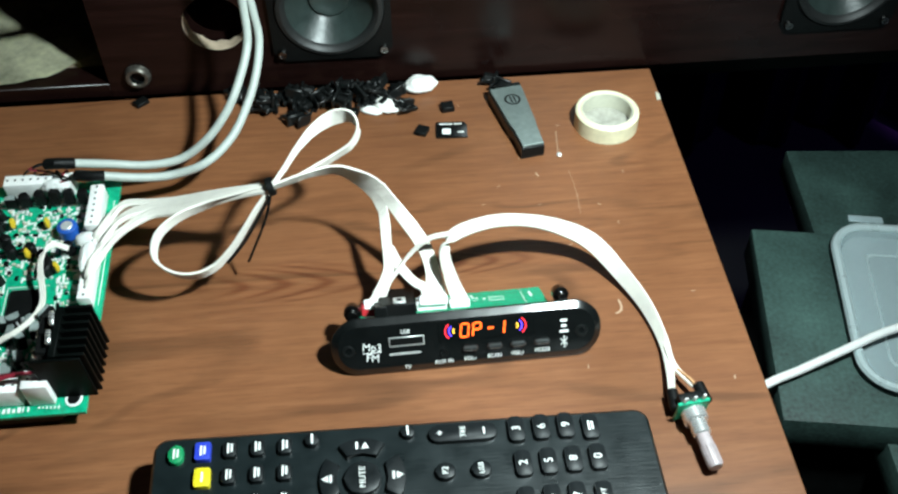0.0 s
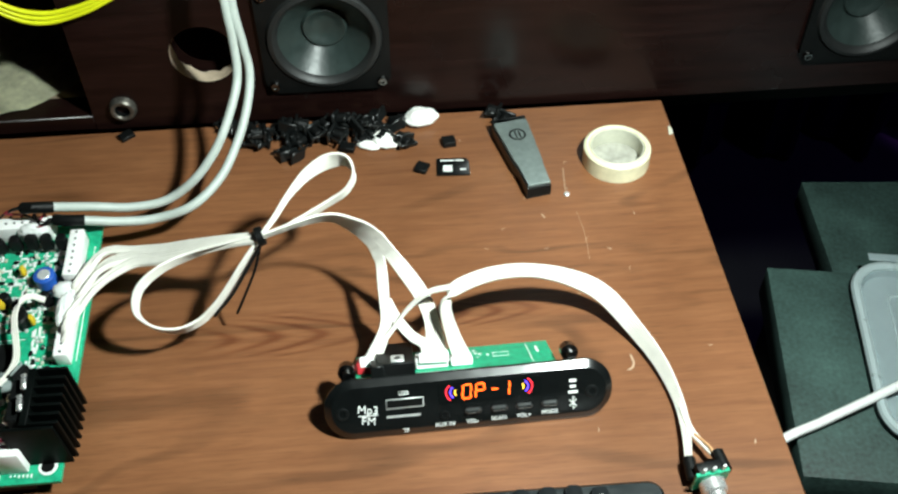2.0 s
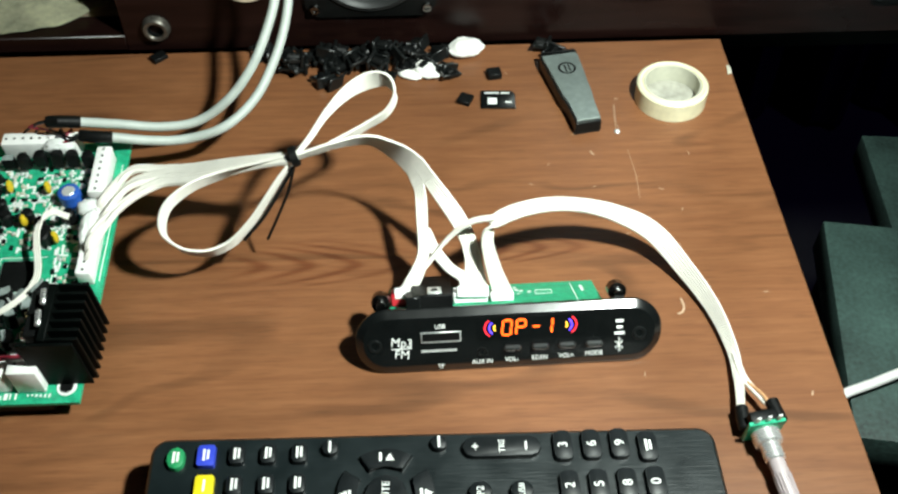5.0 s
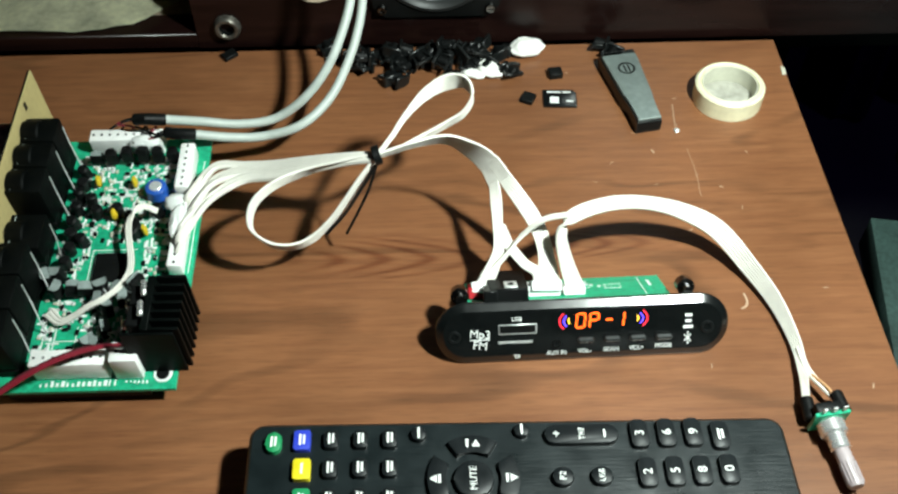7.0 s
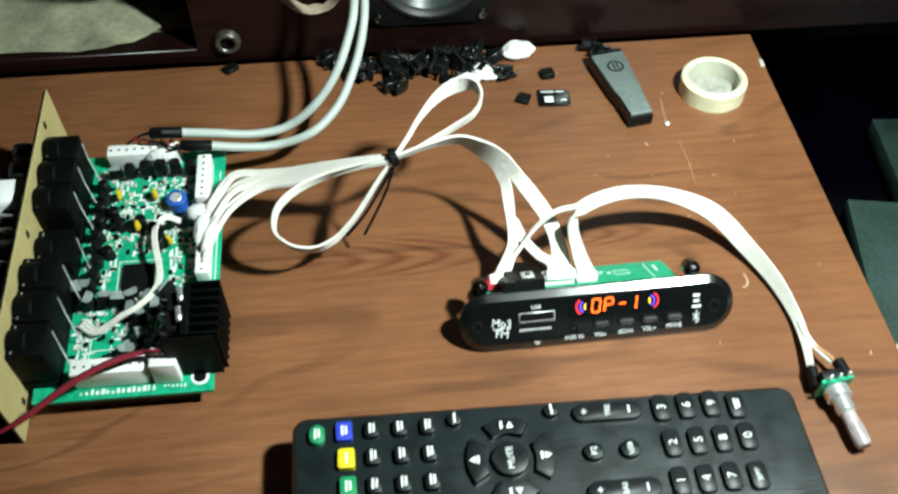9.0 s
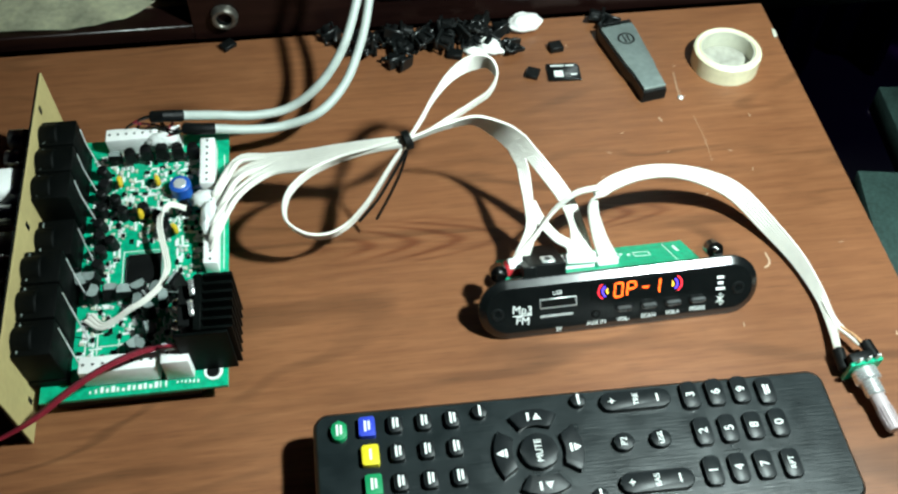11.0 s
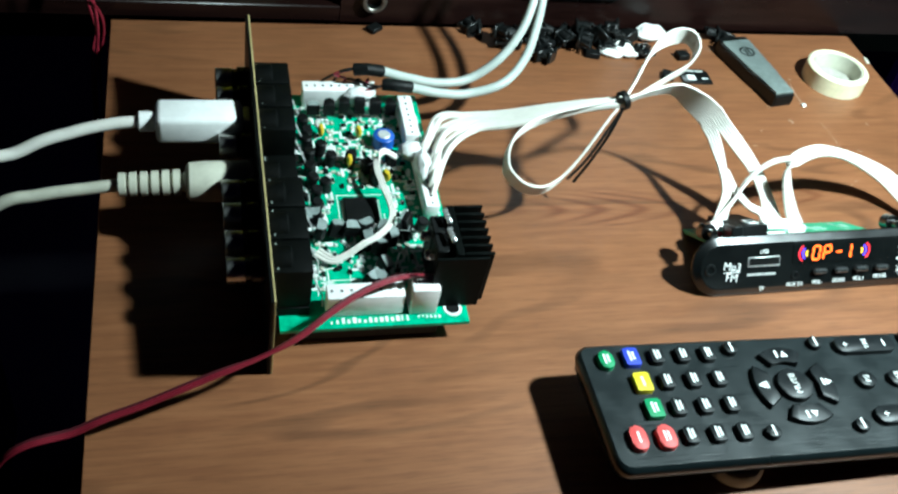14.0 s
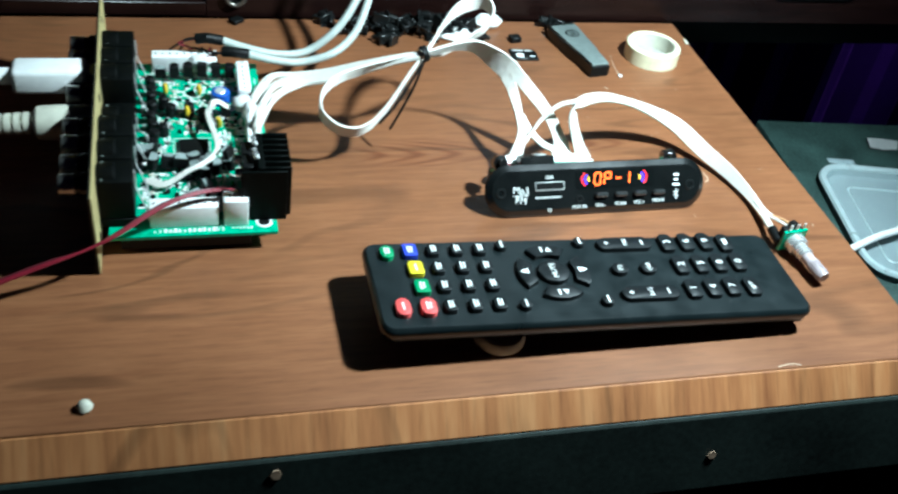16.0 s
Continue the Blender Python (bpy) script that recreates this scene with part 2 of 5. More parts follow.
WHITE = mat("white_plastic", (0.86, 0.86, 0.84), 0.4, spread=0.06, scale=200, bump=0.1)
WIRE_WHITE = mat("white_wire", (0.70, 0.675, 0.615), 0.5, spread=0.07, scale=150, bump=0.1)
GLUE = mat("hot_glue", (0.80, 0.82, 0.80), 0.25, spread=0.1, scale=300, trans=0.1, bump=0.4, bump_scale=500)
GREY_CABLE = mat("grey_white_cable", (0.40, 0.44, 0.41), 0.45, spread=0.1, scale=120, bump=0.1)
CREAM = mat("cream_plastic", (0.55, 0.54, 0.44), 0.5, spread=0.12, scale=150, bump=0.2)
PLATE = mat("khaki_sheet", (0.42, 0.34, 0.15), 0.65, spread=0.15, scale=70, bump=0.25)
RED_WIRE = mat("dark_red_wire", (0.20, 0.012, 0.025), 0.4, spread=0.2, scale=150, bump=0.1)
RED = mat("red_plastic", (0.45, 0.02, 0.03), 0.45, spread=0.12)
KEY_RED = mat("red_key", (0.68, 0.085, 0.08), 0.5, spread=0.1)
KEY_GREEN = mat("green_key", (0.010, 0.24, 0.085), 0.5, spread=0.1)
KEY_BLUE = mat("blue_key", (0.025, 0.05, 0.48), 0.5, spread=0.1)
KEY_YELLOW = mat("yellow_key", (0.70, 0.58, 0.012), 0.5, spread=0.1)
YELLOW = mat("yellow_capacitor", (0.60, 0.42, 0.02), 0.4, spread=0.15)
YELLOW_WIRE = mat("yellow_wire", (0.70, 0.72, 0.01), 0.4, spread=0.1)
BLUE = mat("blue_sleeve", (0.02, 0.09, 0.40), 0.35, spread=0.15)
TAPE = mat("yellowed_tape", (0.76, 0.72, 0.50), 0.35, spread=0.12, scale=250, bump=0.15, coat=0.3)
FILM = mat("grey_film", (0.36, 0.35, 0.30), 0.5, spread=0.35, scale=160, bump=0.2)
WAX = mat("white_lump", (0.82, 0.81, 0.77), 0.6, spread=0.08, scale=250, bump=0.4)
CONE = mat("speaker_cone", (0.020, 0.030, 0.028), 0.36, spread=0.25, scale=150, bump=0.2)
CONE_RUBBER = mat("speaker_surround", (0.012, 0.013, 0.013), 0.5, spread=0.2)
STICK = mat("dark_grey_metal", (0.240, 0.285, 0.270), 0.50, metal=0.6, spread=0.15, scale=200, bump=0.1)
CLOTH = mat("pale_cloth", (0.55, 0.54, 0.38), 0.9, spread=0.4, scale=60, bump=0.6, bump_scale=300)
CLEAR = mat("clear_plastic", (0.70, 0.83, 0.86), 0.22, spread=0.05, trans=0.62, bump=0.05)
MILKY = mat("milky_rim", (0.58, 0.68, 0.69), 0.3, spread=0.08, trans=0.3, bump=0.1)
VIOLET = mat("violet_curtain", (0.030, 0.018, 0.065), 0.9, spread=0.4, scale=10, bump=0.3)
DARK_WALL = mat("dark_wall", (0.060, 0.060, 0.068), 0.9, spread=0.3, scale=6, bump=0.2)
FLOOR = mat("dark_floor", (0.040, 0.040, 0.042), 0.7, spread=0.3, scale=8, bump=0.2)
SCRAPE = mat("pale_scratch", (0.40, 0.27, 0.18), 0.6, spread=0.2)
DIGIT = glow("lit_segment", (1.0, 0.11, 0.008), 4.5)
ARC_RED, ARC_BLUE, ARC_YELLOW = glow("lit_red", (1.0, 0.03, 0.05), 2.5), glow("lit_blue", (0.10, 0.05, 1.0), 4.0), glow("lit_yellow", (1.0, 0.6, 0.05), 3.0)


# ---- mesh helpers ----
def thing(name, at, label, category, group="", kind=""):
    ob = new(name)
    ob.empty_display_size = 0.01
    ob.matrix_world = at
    return tagged(ob, label, category, group, kind)


def link_mesh(name, bm, material, smooth=True):
    me = bpy.data.meshes.new(name)
    bmesh.ops.recalc_face_normals(bm, faces=bm.faces)
    bm.to_mesh(me)
    bm.free()
    for p in me.polygons:
        p.use_smooth = smooth
    if smooth:
        me.set_sharp_from_angle(angle=radians(38))
    me.materials.append(material)
    return new(name, me)


def part(name, bm, material, parent, label="", smooth=True):
    ob = link_mesh(name, bm, material, smooth)
    ob.parent = parent
    return tagged(ob, label)


def again(ob, m, parent=None):
    """The same part once more, on the same mesh."""
    o = ob.copy()
    scene.collection.objects.link(o)
    o.parent = parent or ob.parent
    o.matrix_basis = m
    return o


def box(x0, x1, y0, y1, z0, z1, bevel=0.0, seg=2, bm=None, turn=None):
    bm = bm or bmesh.new()
    m = Matrix.Translation(((x0 + x1) / 2, (y0 + y1) / 2, (z0 + z1) / 2)) @ Matrix.Diagonal((abs(x1 - x0), abs(y1 - y0), abs(z1 - z0), 1))
    r = bmesh.ops.create_cube(bm, size=1, matrix=(turn @ m) if turn else m)
    if bevel:
        vs = set(r["verts"])
        es = [e for e in bm.edges if e.verts[0] in vs and e.verts[1] in vs]
        bmesh.ops.bevel(bm, geom=es, offset=bevel, segments=seg, affect="EDGES", profile=0.5)
    return bm


def lathe(profile, n=32, bm=None, at=None):
    """Turned round the z axis from (radius, height) pairs; a radius of 0 closes it."""
    bm = bm or bmesh.new()
    at = at or Matrix()
    rings = []
    for r, h in profile:
        if r < 1e-7:
            rings.append([bm.verts.new(at @ Vector((0, 0, h)))])
        else:
            rings.append([bm.verts.new(at @ Vector((r * math.cos(2 * math.pi * k / n), r * math.sin(2 * math.pi * k / n), h))) for k in range(n)])
    for a, b in zip(rings, rings[1:]):
        for k in range(n):
            q = (k + 1) % n
            if len(a) == 1 and len(b) > 1:
                bm.faces.new((a[0], b[k], b[q]))
            elif len(b) == 1 and len(a) > 1:
                bm.faces.new((a[k], a[q], b[0]))
            elif len(a) > 1:
                bm.faces.new((a[k], a[q], b[q], b[k]))
    return bm


def rod(r, h0, h1, n=20, edge=0.0, bm=None, at=None):
    e = edge or min(r, abs(h1 - h0)) * 0.12
    return lathe([(0, h0), (r - e, h0), (r, h0 + e), (r, h1 - e), (r - e, h1), (0, h1)], n, bm, at)


def spline(points, per=8):
    """A smooth line through the points."""
    p = [Vector(q) for q in points]
    p = [2 * p[0] - p[1]] + p + [2 * p[-1] - p[-2]]
    out = []
    for i in range(1, len(p) - 2):
        a, b, c, d = p[i - 1:i + 3]
        for k in range(per):
            t = k / per
            out.append(0.5 * (2 * b + (c - a) * t + (2 * a - 5 * b + 4 * c - d) * t * t + (3 * b - a - 3 * c + d) * t ** 3))
    return out + [p[-2]]


def sweep(line, radius, n=8, bm=None, offsets=None):
    """A round wire along a line; offsets shift each of its points."""
    bm = bm or bmesh.new()
    pts = [q + o for q, o in zip(line, offsets)] if offsets else line
    up, rings = Vector((0.13, 0.21, 0.97)), []
    for i, q in enumerate(pts):
        d = (pts[min(i + 1, len(pts) - 1)] - pts[max(i - 1, 0)]).normalized()
        s = d.cross(up)
        if s.length < 1e-5:
            s = d.orthogonal()
        s.normalize()
        up = s.cross(d)
        rings.append([bm.verts.new(q + radius * (s * math.cos(2 * math.pi * k / n) + up * math.sin(2 * math.pi * k / n))) for k in range(n)])
    for a, b in zip(rings, rings[1:]):
        for k in range(n):
            bm.faces.new((a[k], a[(k + 1) % n], b[(k + 1) % n], b[k]))
    bm.faces.new(rings[0])
    bm.faces.new(rings[-1][::-1])
    return bm


def ribbon(points, sides, wires, pitch, radius=0.0006, per=8, bm=None, spread=None):
    """Flat ribbon cable: one ridged strip. sides: the width's direction at each point; spread: factors on the pitch."""
    bm = bm or bmesh.new()
    line, side = spline(points, per), spline(sides, per)
    wide = [v[0] for v in spline([(f, 0, 0) for f in (spread or [1] * len(points))], per)]
    rows = []
    for i, q in enumerate(line):
        d = (line[min(i + 1, len(line) - 1)] - line[max(i - 1, 0)]).normalized()
        s = (side[i] - d * side[i].dot(d)).normalized()
        n = s.cross(d).normalized()
        top = []
        for w in range(wires):
            for f, h in ((-0.5, 0.35), (-0.25, 0.9), (0.0, 1.0), (0.25, 0.9)):
                top.append((w - (wires - 1) / 2 + f, h))
        top.append(((wires - 1) / 2 + 0.5, 0.35))
        loop = [(u, h) for u, h in top] + [(u, -h) for u, h in reversed(top)]
        rows.append([bm.verts.new(q + s * pitch * wide[i] * u + n * radius * h) for u, h in loop])
    for a, b in zip(rows, rows[1:]):
        for k in range(len(a)):
            bm.faces.new((a[k], a[(k + 1) % len(a)], b[(k + 1) % len(b)], b[k]))
    bm.faces.new(rows[0])
    bm.faces.new(rows[-1][::-1])
    return bm


def lettering(text, size, at, parent, material=None, name="lettering", depth=0.00012):
    c = bpy.data.curves.new(name, "FONT")
    c.body, c.size, c.extrude, c.align_x, c.align_y = text, size, depth, "CENTER", "CENTER"
    tmp = new(name, c)
    bpy.context.view_layer.update()
    me = bpy.data.meshes.new_from_object(tmp.evaluated_get(bpy.context.evaluated_depsgraph_get()))
    bpy.data.objects.remove(tmp)
    bpy.data.curves.remove(c)
    me.materials.clear()
    me.materials.append(material or SILK)
    ob = new(name, me)
    ob.parent, ob.matrix_basis = parent, at
    return ob


def prism(outline, z0, z1, bevel=0.0, bm=None):
    """An outline in x, y raised from z0 to z1."""
    bm = bm or bmesh.new()
    lo = [bm.verts.new((x, y, z0)) for x, y in outline]
    hi = [bm.verts.new((x, y, z1)) for x, y in outline]
    n = len(lo)
    bm.faces.new(lo[::-1])
    top = bm.faces.new(hi)
    for k in range(n):
        bm.faces.new((lo[k], lo[(k + 1) % n], hi[(k + 1) % n], hi[k]))
    if bevel:
        bmesh.ops.bevel(bm, geom=list(top.edges), offset=bevel, segments=2, affect="EDGES", profile=0.5)
    return bm


def round_rect(cx, cy, w, h, r, n=6):
    out = []
    for sx, sy, a0 in ((1, 1, 0), (-1, 1, 90), (-1, -1, 180), (1, -1, 270)):
        for k in range(n + 1):
            a = radians(a0 + 90 * k / n)
            out.append((cx + sx * (w / 2 - r) + r * math.cos(a), cy + sy * (h / 2 - r) + r * math.sin(a)))
    return out


# ---- the room ----
FLOOR_Z = -0.62


def slab(name, x0, x1, y0, y1, z0, z1, material, label):
    ob = link_mesh(name, box(x0, x1, y0, y1, z0, z1), material, False)
    return tagged(ob, label, name.split("_")[0], kind="structure")


slab("floor", -1.6, 1.8, -1.6, 1.6, FLOOR_Z - 0.05, FLOOR_Z, FLOOR, "dark floor of the unlit room")
slab("ceiling", -1.6, 1.8, -1.6, 1.6, 1.8, 1.85, DARK_WALL, "dark ceiling of the unlit room")
slab("wall_north", -1.6, 1.8, 1.6, 1.7, FLOOR_Z, 1.8, DARK_WALL, "dark wall behind the speaker box")
slab("wall_south", -1.6, 1.8, -1.7, -1.6, FLOOR_Z, 1.8, DARK_WALL, "dark wall of the room")
slab("wall_west", -1.7, -1.6, -1.7, 1.7, FLOOR_Z, 1.8, DARK_WALL, "dark wall of the room")
slab("wall_east", 1.8, 1.9, -1.7, 1.7, FLOOR_Z, 1.8, DARK_WALL, "dark wall of the room")

# violet curtain in folds, behind and beside the table
bm = bmesh.new()
cols = []
for k in range(121):
    x = 0.20 + 1.2 * k / 120
    y = 0.62 + 0.03 * math.sin(k * 0.55) + 0.012 * math.sin(k * 1.31 + 1)
    cols.append([bm.verts.new((x, y, FLOOR_Z + 0.01)), bm.verts.new((x, y + 0.02, 0.9))])
for a, b in zip(cols, cols[1:]):
    bm.faces.new((a[0], b[0], b[1], a[1]))
bmesh.ops.solidify(bm, geom=list(bm.faces), thickness=0.004)
tagged(link_mesh("curtain", bm, VIOLET), "dark violet curtain hanging in folds behind the table", "curtain")

# ---- the table ----
W, D, TH = 0.374, 0.275, 0.0225
table = thing("side_table", pose(0, 0, 0), "small wooden table with brown walnut laminate top and veneered front edge", "table")
part("tabletop", box(-W, 0, -D + 0.0004, 0, -TH, 0, 0.0004, 1), TOP_WOOD, table, "brown walnut laminate top")
bm = bmesh.new()
ends = [[bm.verts.new((x, y, z)) for y, z in ((-D + 0.0002, -0.0002), (-D - 0.0006, -0.0002), (-D - 0.0092, -0.0098), (-D - 0.0092, -0.0104), (-D + 0.0002, -0.0104))] for x in (-W, 0)]
for k in range(5):
    bm.faces.new((ends[0][k], ends[1][k], ends[1][(k + 1) % 5], ends[0][(k + 1) % 5]))
bm.faces.new(ends[0])
bm.faces.new(ends[1][::-1])
part("edge_band", bm, EDGE_WOOD, table, "lighter veneered sloping front edge", False)
part("apron", box(-W + 0.006, -0.006, -D + 0.010, -0.02, -TH - 0.09, -TH - 0.0005, 0.001), APRON, table, "dark green-black painted apron")
# rail face given an added outward slope, so that the work lamp grazes it
bm = bmesh.new()
ends = [[bm.verts.new((x, y, z)) for y, z in ((-D + 0.0002, -0.0106), (-D - 0.0098, -0.0106), (-D - 0.0106, -0.0114), (-D - 0.0182, -0.0440), (-D + 0.0002, -0.0440))] for x in (-W, 0)]
for k in range(5):
    bm.faces.new((ends[0][k], ends[1][k], ends[1][(k + 1) % 5], ends[0][(k + 1) % 5]))
bm.faces.new(ends[0])
bm.faces.new(ends[1][::-1])
part("apron_rail", bm, APRON, table, "dark green-black painted front rail, splayed outward to catch the lamp", False)
leg = part("leg", box(-0.014, 0.014, -0.014, 0.014, FLOOR_Z, -TH - 0.0905, 0.001), APRON, table)
leg.matrix_basis = pose(-W + 0.03, -D + 0.03, 0)
for x, y in ((-0.03, -D + 0.03), (-W + 0.03, -0.045), (-0.03, -0.045)):
    again(leg, pose(x, y, 0))
# chips in the dark apron and worn spots on the top
rnd = random.Random(4)
for k, (x, z) in enumerate(((-0.098, -0.0285), (-0.262, -0.0165))):
    part("paint_chip", prism([(0.0016 * math.cos(a) * (1 + 0.4 * rnd.random()), 0.0016 * math.sin(a) * (1 + 0.4 * rnd.random())) for a in [i * 1.05 for i in range(6)]], 0, 0.0004), SCRAPE, table).matrix_basis = pose(x, -D - 0.0106 + (z + 0.0114) * 0.2331, z, 77, 0, 0)


def scratch(points, width):
    bm = bmesh.new()
    line = spline([(x, y, 0.0001) for x, y in points], 5)
    sweep(line, width, 5, bm)
    for v in bm.verts:
        v.co.z = 0.00005 + max(0, v.co.z - 0.0001) * 0.2
    return part("scratch", bm, SCRAPE, table)


scratch([(-0.0475, -0.1500), (-0.0470, -0.1535), (-0.0480, -0.1560), (-0.0500, -0.1570)], 0.0004)
scratch([(-0.0575, -0.0610), (-0.0568, -0.0520), (-0.0560, -0.0440)], 0.00022)
scratch([(-0.0545, -0.0720), (-0.0535, -0.0860), (-0.0540, -0.1000)], 0.00008)
scratch([(-0.0700, -0.0720), (-0.0690, -0.0745)], 0.0004)
scratch([(-0.0720, -0.2735), (-0.0660, -0.2725), (-0.0620, -0.2735)], 0.0003)
for k in range(22):
    x, y = -0.07 + 0.03 * rnd.gauss(0, 1), -0.10 + 0.06 * rnd.gauss(0, 1)
    if -0.3 < x < -0.003 and -0.27 < y < -0.003:
        a = rnd.random() * 6
        scratch([(x, y), (x + 0.0010 * math.cos(a), y + 0.0010 * math.sin(a)), (x + 0.0018 * math.cos(a), y + 0.0018 * math.sin(a))], 0.00012 + 0.00015 * rnd.random())
# worn corner and torn veneer along the free side edge
part("edge_chip", prism([(-0.0016, -0.0030), (0.0004, -0.0024), (0.0007, 0.0018), (-0.0008, 0.0034)], 0.0, 0.0004), CREAM, table, "pale chipped edge").matrix_basis = pose(-0.0008, -0.023, 0.0001)
part("edge_splinter", prism([(0.0, -0.0060), (0.0040, -0.0046), (0.0052, -0.0010), (0.0022, 0.0040), (0.0, 0.0064)], -0.0015, -0.0009), SCRAPE, table, "torn strip of veneer").matrix_basis = pose(0.0002, -0.143, -0.0090, 0, 20, 0)
speck = link_mesh("solder_blob", lathe([(0, 0.0), (0.0012, 0.0), (0.0013, 0.0006), (0.0008, 0.0011), (0, 0.0013)], 10), TIN)
speck.location = (-0.0572, -0.0612, 0.0001)
tagged(speck, "tiny shiny solder blob on the table top", "solder")
bead = link_mesh("wax_bead", lathe([(0, 0.0), (0.0022, 0.0), (0.0027, 0.0010), (0.0020, 0.0026), (0.0010, 0.0034), (0, 0.0036)], 14), CREAM)
bead.location = (-0.3214, -0.2655, 0.0001)
tagged(bead, "small whitish bead near the front of the table", "bead")


# ---- the speaker box ----
FY = 0.004
cabinet = thing("speaker_cabinet", pose(0, 0, 0), "wide dark mahogany speaker cabinet with cut-outs and two drivers", "speaker")


def baffle(x0, x1, z0, z1, y0, y1, holes):
    """A board with round holes (x, z, radius) and one square opening cut through it, built as a grid of cells round them."""
    bm = bmesh.new()
    xs, zs = sorted({x0, x1, *[h[0] + s * h[2] * 1.25 for h in holes for s in (-1, 1)]}), sorted({z0, z1, *[h[1] + s * h[2] * 1.25 for h in holes for s in (-1, 1)]})
    for a, b in zip(xs, xs[1:]):
        for c, d in zip(zs, zs[1:]):
            if not any(abs((a + b) / 2 - h[0]) < h[2] * 1.25 and abs((c + d) / 2 - h[1]) < h[2] * 1.25 for h in holes):
                for y, back in ((y0, False), (y1, True)):
                    q = [bm.verts.new((x, y, z)) for x, z in ((a, c), (b, c), (b, d), (a, d))]
                    bm.faces.new(q[::-1] if back else q)
    for hx, hz, r in holes:
        n, s = 48, r * 1.25
        rim = []
        for k in range(n):
            t = 2 * math.pi * k / n
            cx, cz = math.cos(t), math.sin(t)
            f = s / max(abs(cx), abs(cz))
            rim.append(((hx + r * cx, hz + r * cz), (hx + f * cx, hz + f * cz)))
        for k in range(n):
            (i0, o0), (i1, o1) = rim[k], rim[(k + 1) % n]
            for y in (y0, y1):
                bm.faces.new([bm.verts.new((x, y, z)) for x, z in (i0, o0, o1, i1)])
    for x in (x0, x1):
        bm.faces.new([bm.verts.new((x, y, z)) for y, z in ((y0, z0), (y1, z0), (y1, z1), (y0, z1))])
    for z in (z0, z1):
        bm.faces.new([bm.verts.new((x, y, z)) for x, y in ((x0, y0), (x1, y0), (x1, y1), (x0, y1))])
    bmesh.ops.remove_doubles(bm, verts=bm.verts, dist=1e-6)
    return bm


HOLES = [(-0.160, 0.045, 0.0245), (0.0928, 0.045, 0.0245), (-0.2150, 0.0385, 0.0150)]
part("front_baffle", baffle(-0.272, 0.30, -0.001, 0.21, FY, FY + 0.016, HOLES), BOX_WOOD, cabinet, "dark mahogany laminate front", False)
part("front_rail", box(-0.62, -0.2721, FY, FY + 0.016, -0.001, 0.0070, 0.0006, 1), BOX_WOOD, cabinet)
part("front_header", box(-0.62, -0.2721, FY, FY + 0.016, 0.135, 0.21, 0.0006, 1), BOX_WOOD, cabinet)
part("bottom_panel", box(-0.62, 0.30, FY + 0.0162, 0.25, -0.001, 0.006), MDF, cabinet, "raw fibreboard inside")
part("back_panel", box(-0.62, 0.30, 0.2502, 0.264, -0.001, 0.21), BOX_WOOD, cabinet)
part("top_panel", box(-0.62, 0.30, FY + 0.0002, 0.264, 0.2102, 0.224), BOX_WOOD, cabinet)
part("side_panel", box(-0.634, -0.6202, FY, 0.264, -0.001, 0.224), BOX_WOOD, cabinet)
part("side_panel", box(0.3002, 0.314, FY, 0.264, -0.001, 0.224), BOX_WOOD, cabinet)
part("divider", box(-0.272, -0.262, FY + 0.0162, 0.25, 0.0082, 0.21), MATTE_BLACK, cabinet)
bm = lathe([(0.0151, 0.0085), (0.0149, 0.0087), (0.0149, 0.0100), (0.0149, 0.0115), (0.0149, 0.0130), (0.0149, 0.0145), (0.0149, 0.0158), (0.0151, 0.016)], 40)
for v in bm.verts:
    if v.co.z < 0.012:
        v.co.z += 0.004 * noise.noise((v.co.x * 260, v.co.y * 260, 2))
part("port_lining", bm, MDF, cabinet, "raw torn fibreboard edge of the port hole").matrix_basis = pose(-0.215, FY + 0.0162, 0.0385, 90, 0, 0)
stand = thing("cabinet_stand", pose(0, 0, 0), "dark stand under the speaker cabinet", "stand")
part("stand_top", box(-0.60, 0.28, 0.03, 0.255, -0.030, -0.0012, 0.001), MATTE_BLACK, stand)
for x in (-0.55, -0.06):
    part("stand_leg", box(x, x + 0.03, 0.06, 0.23, FLOOR_Z, -0.0302, 0.001), MATTE_BLACK, stand)


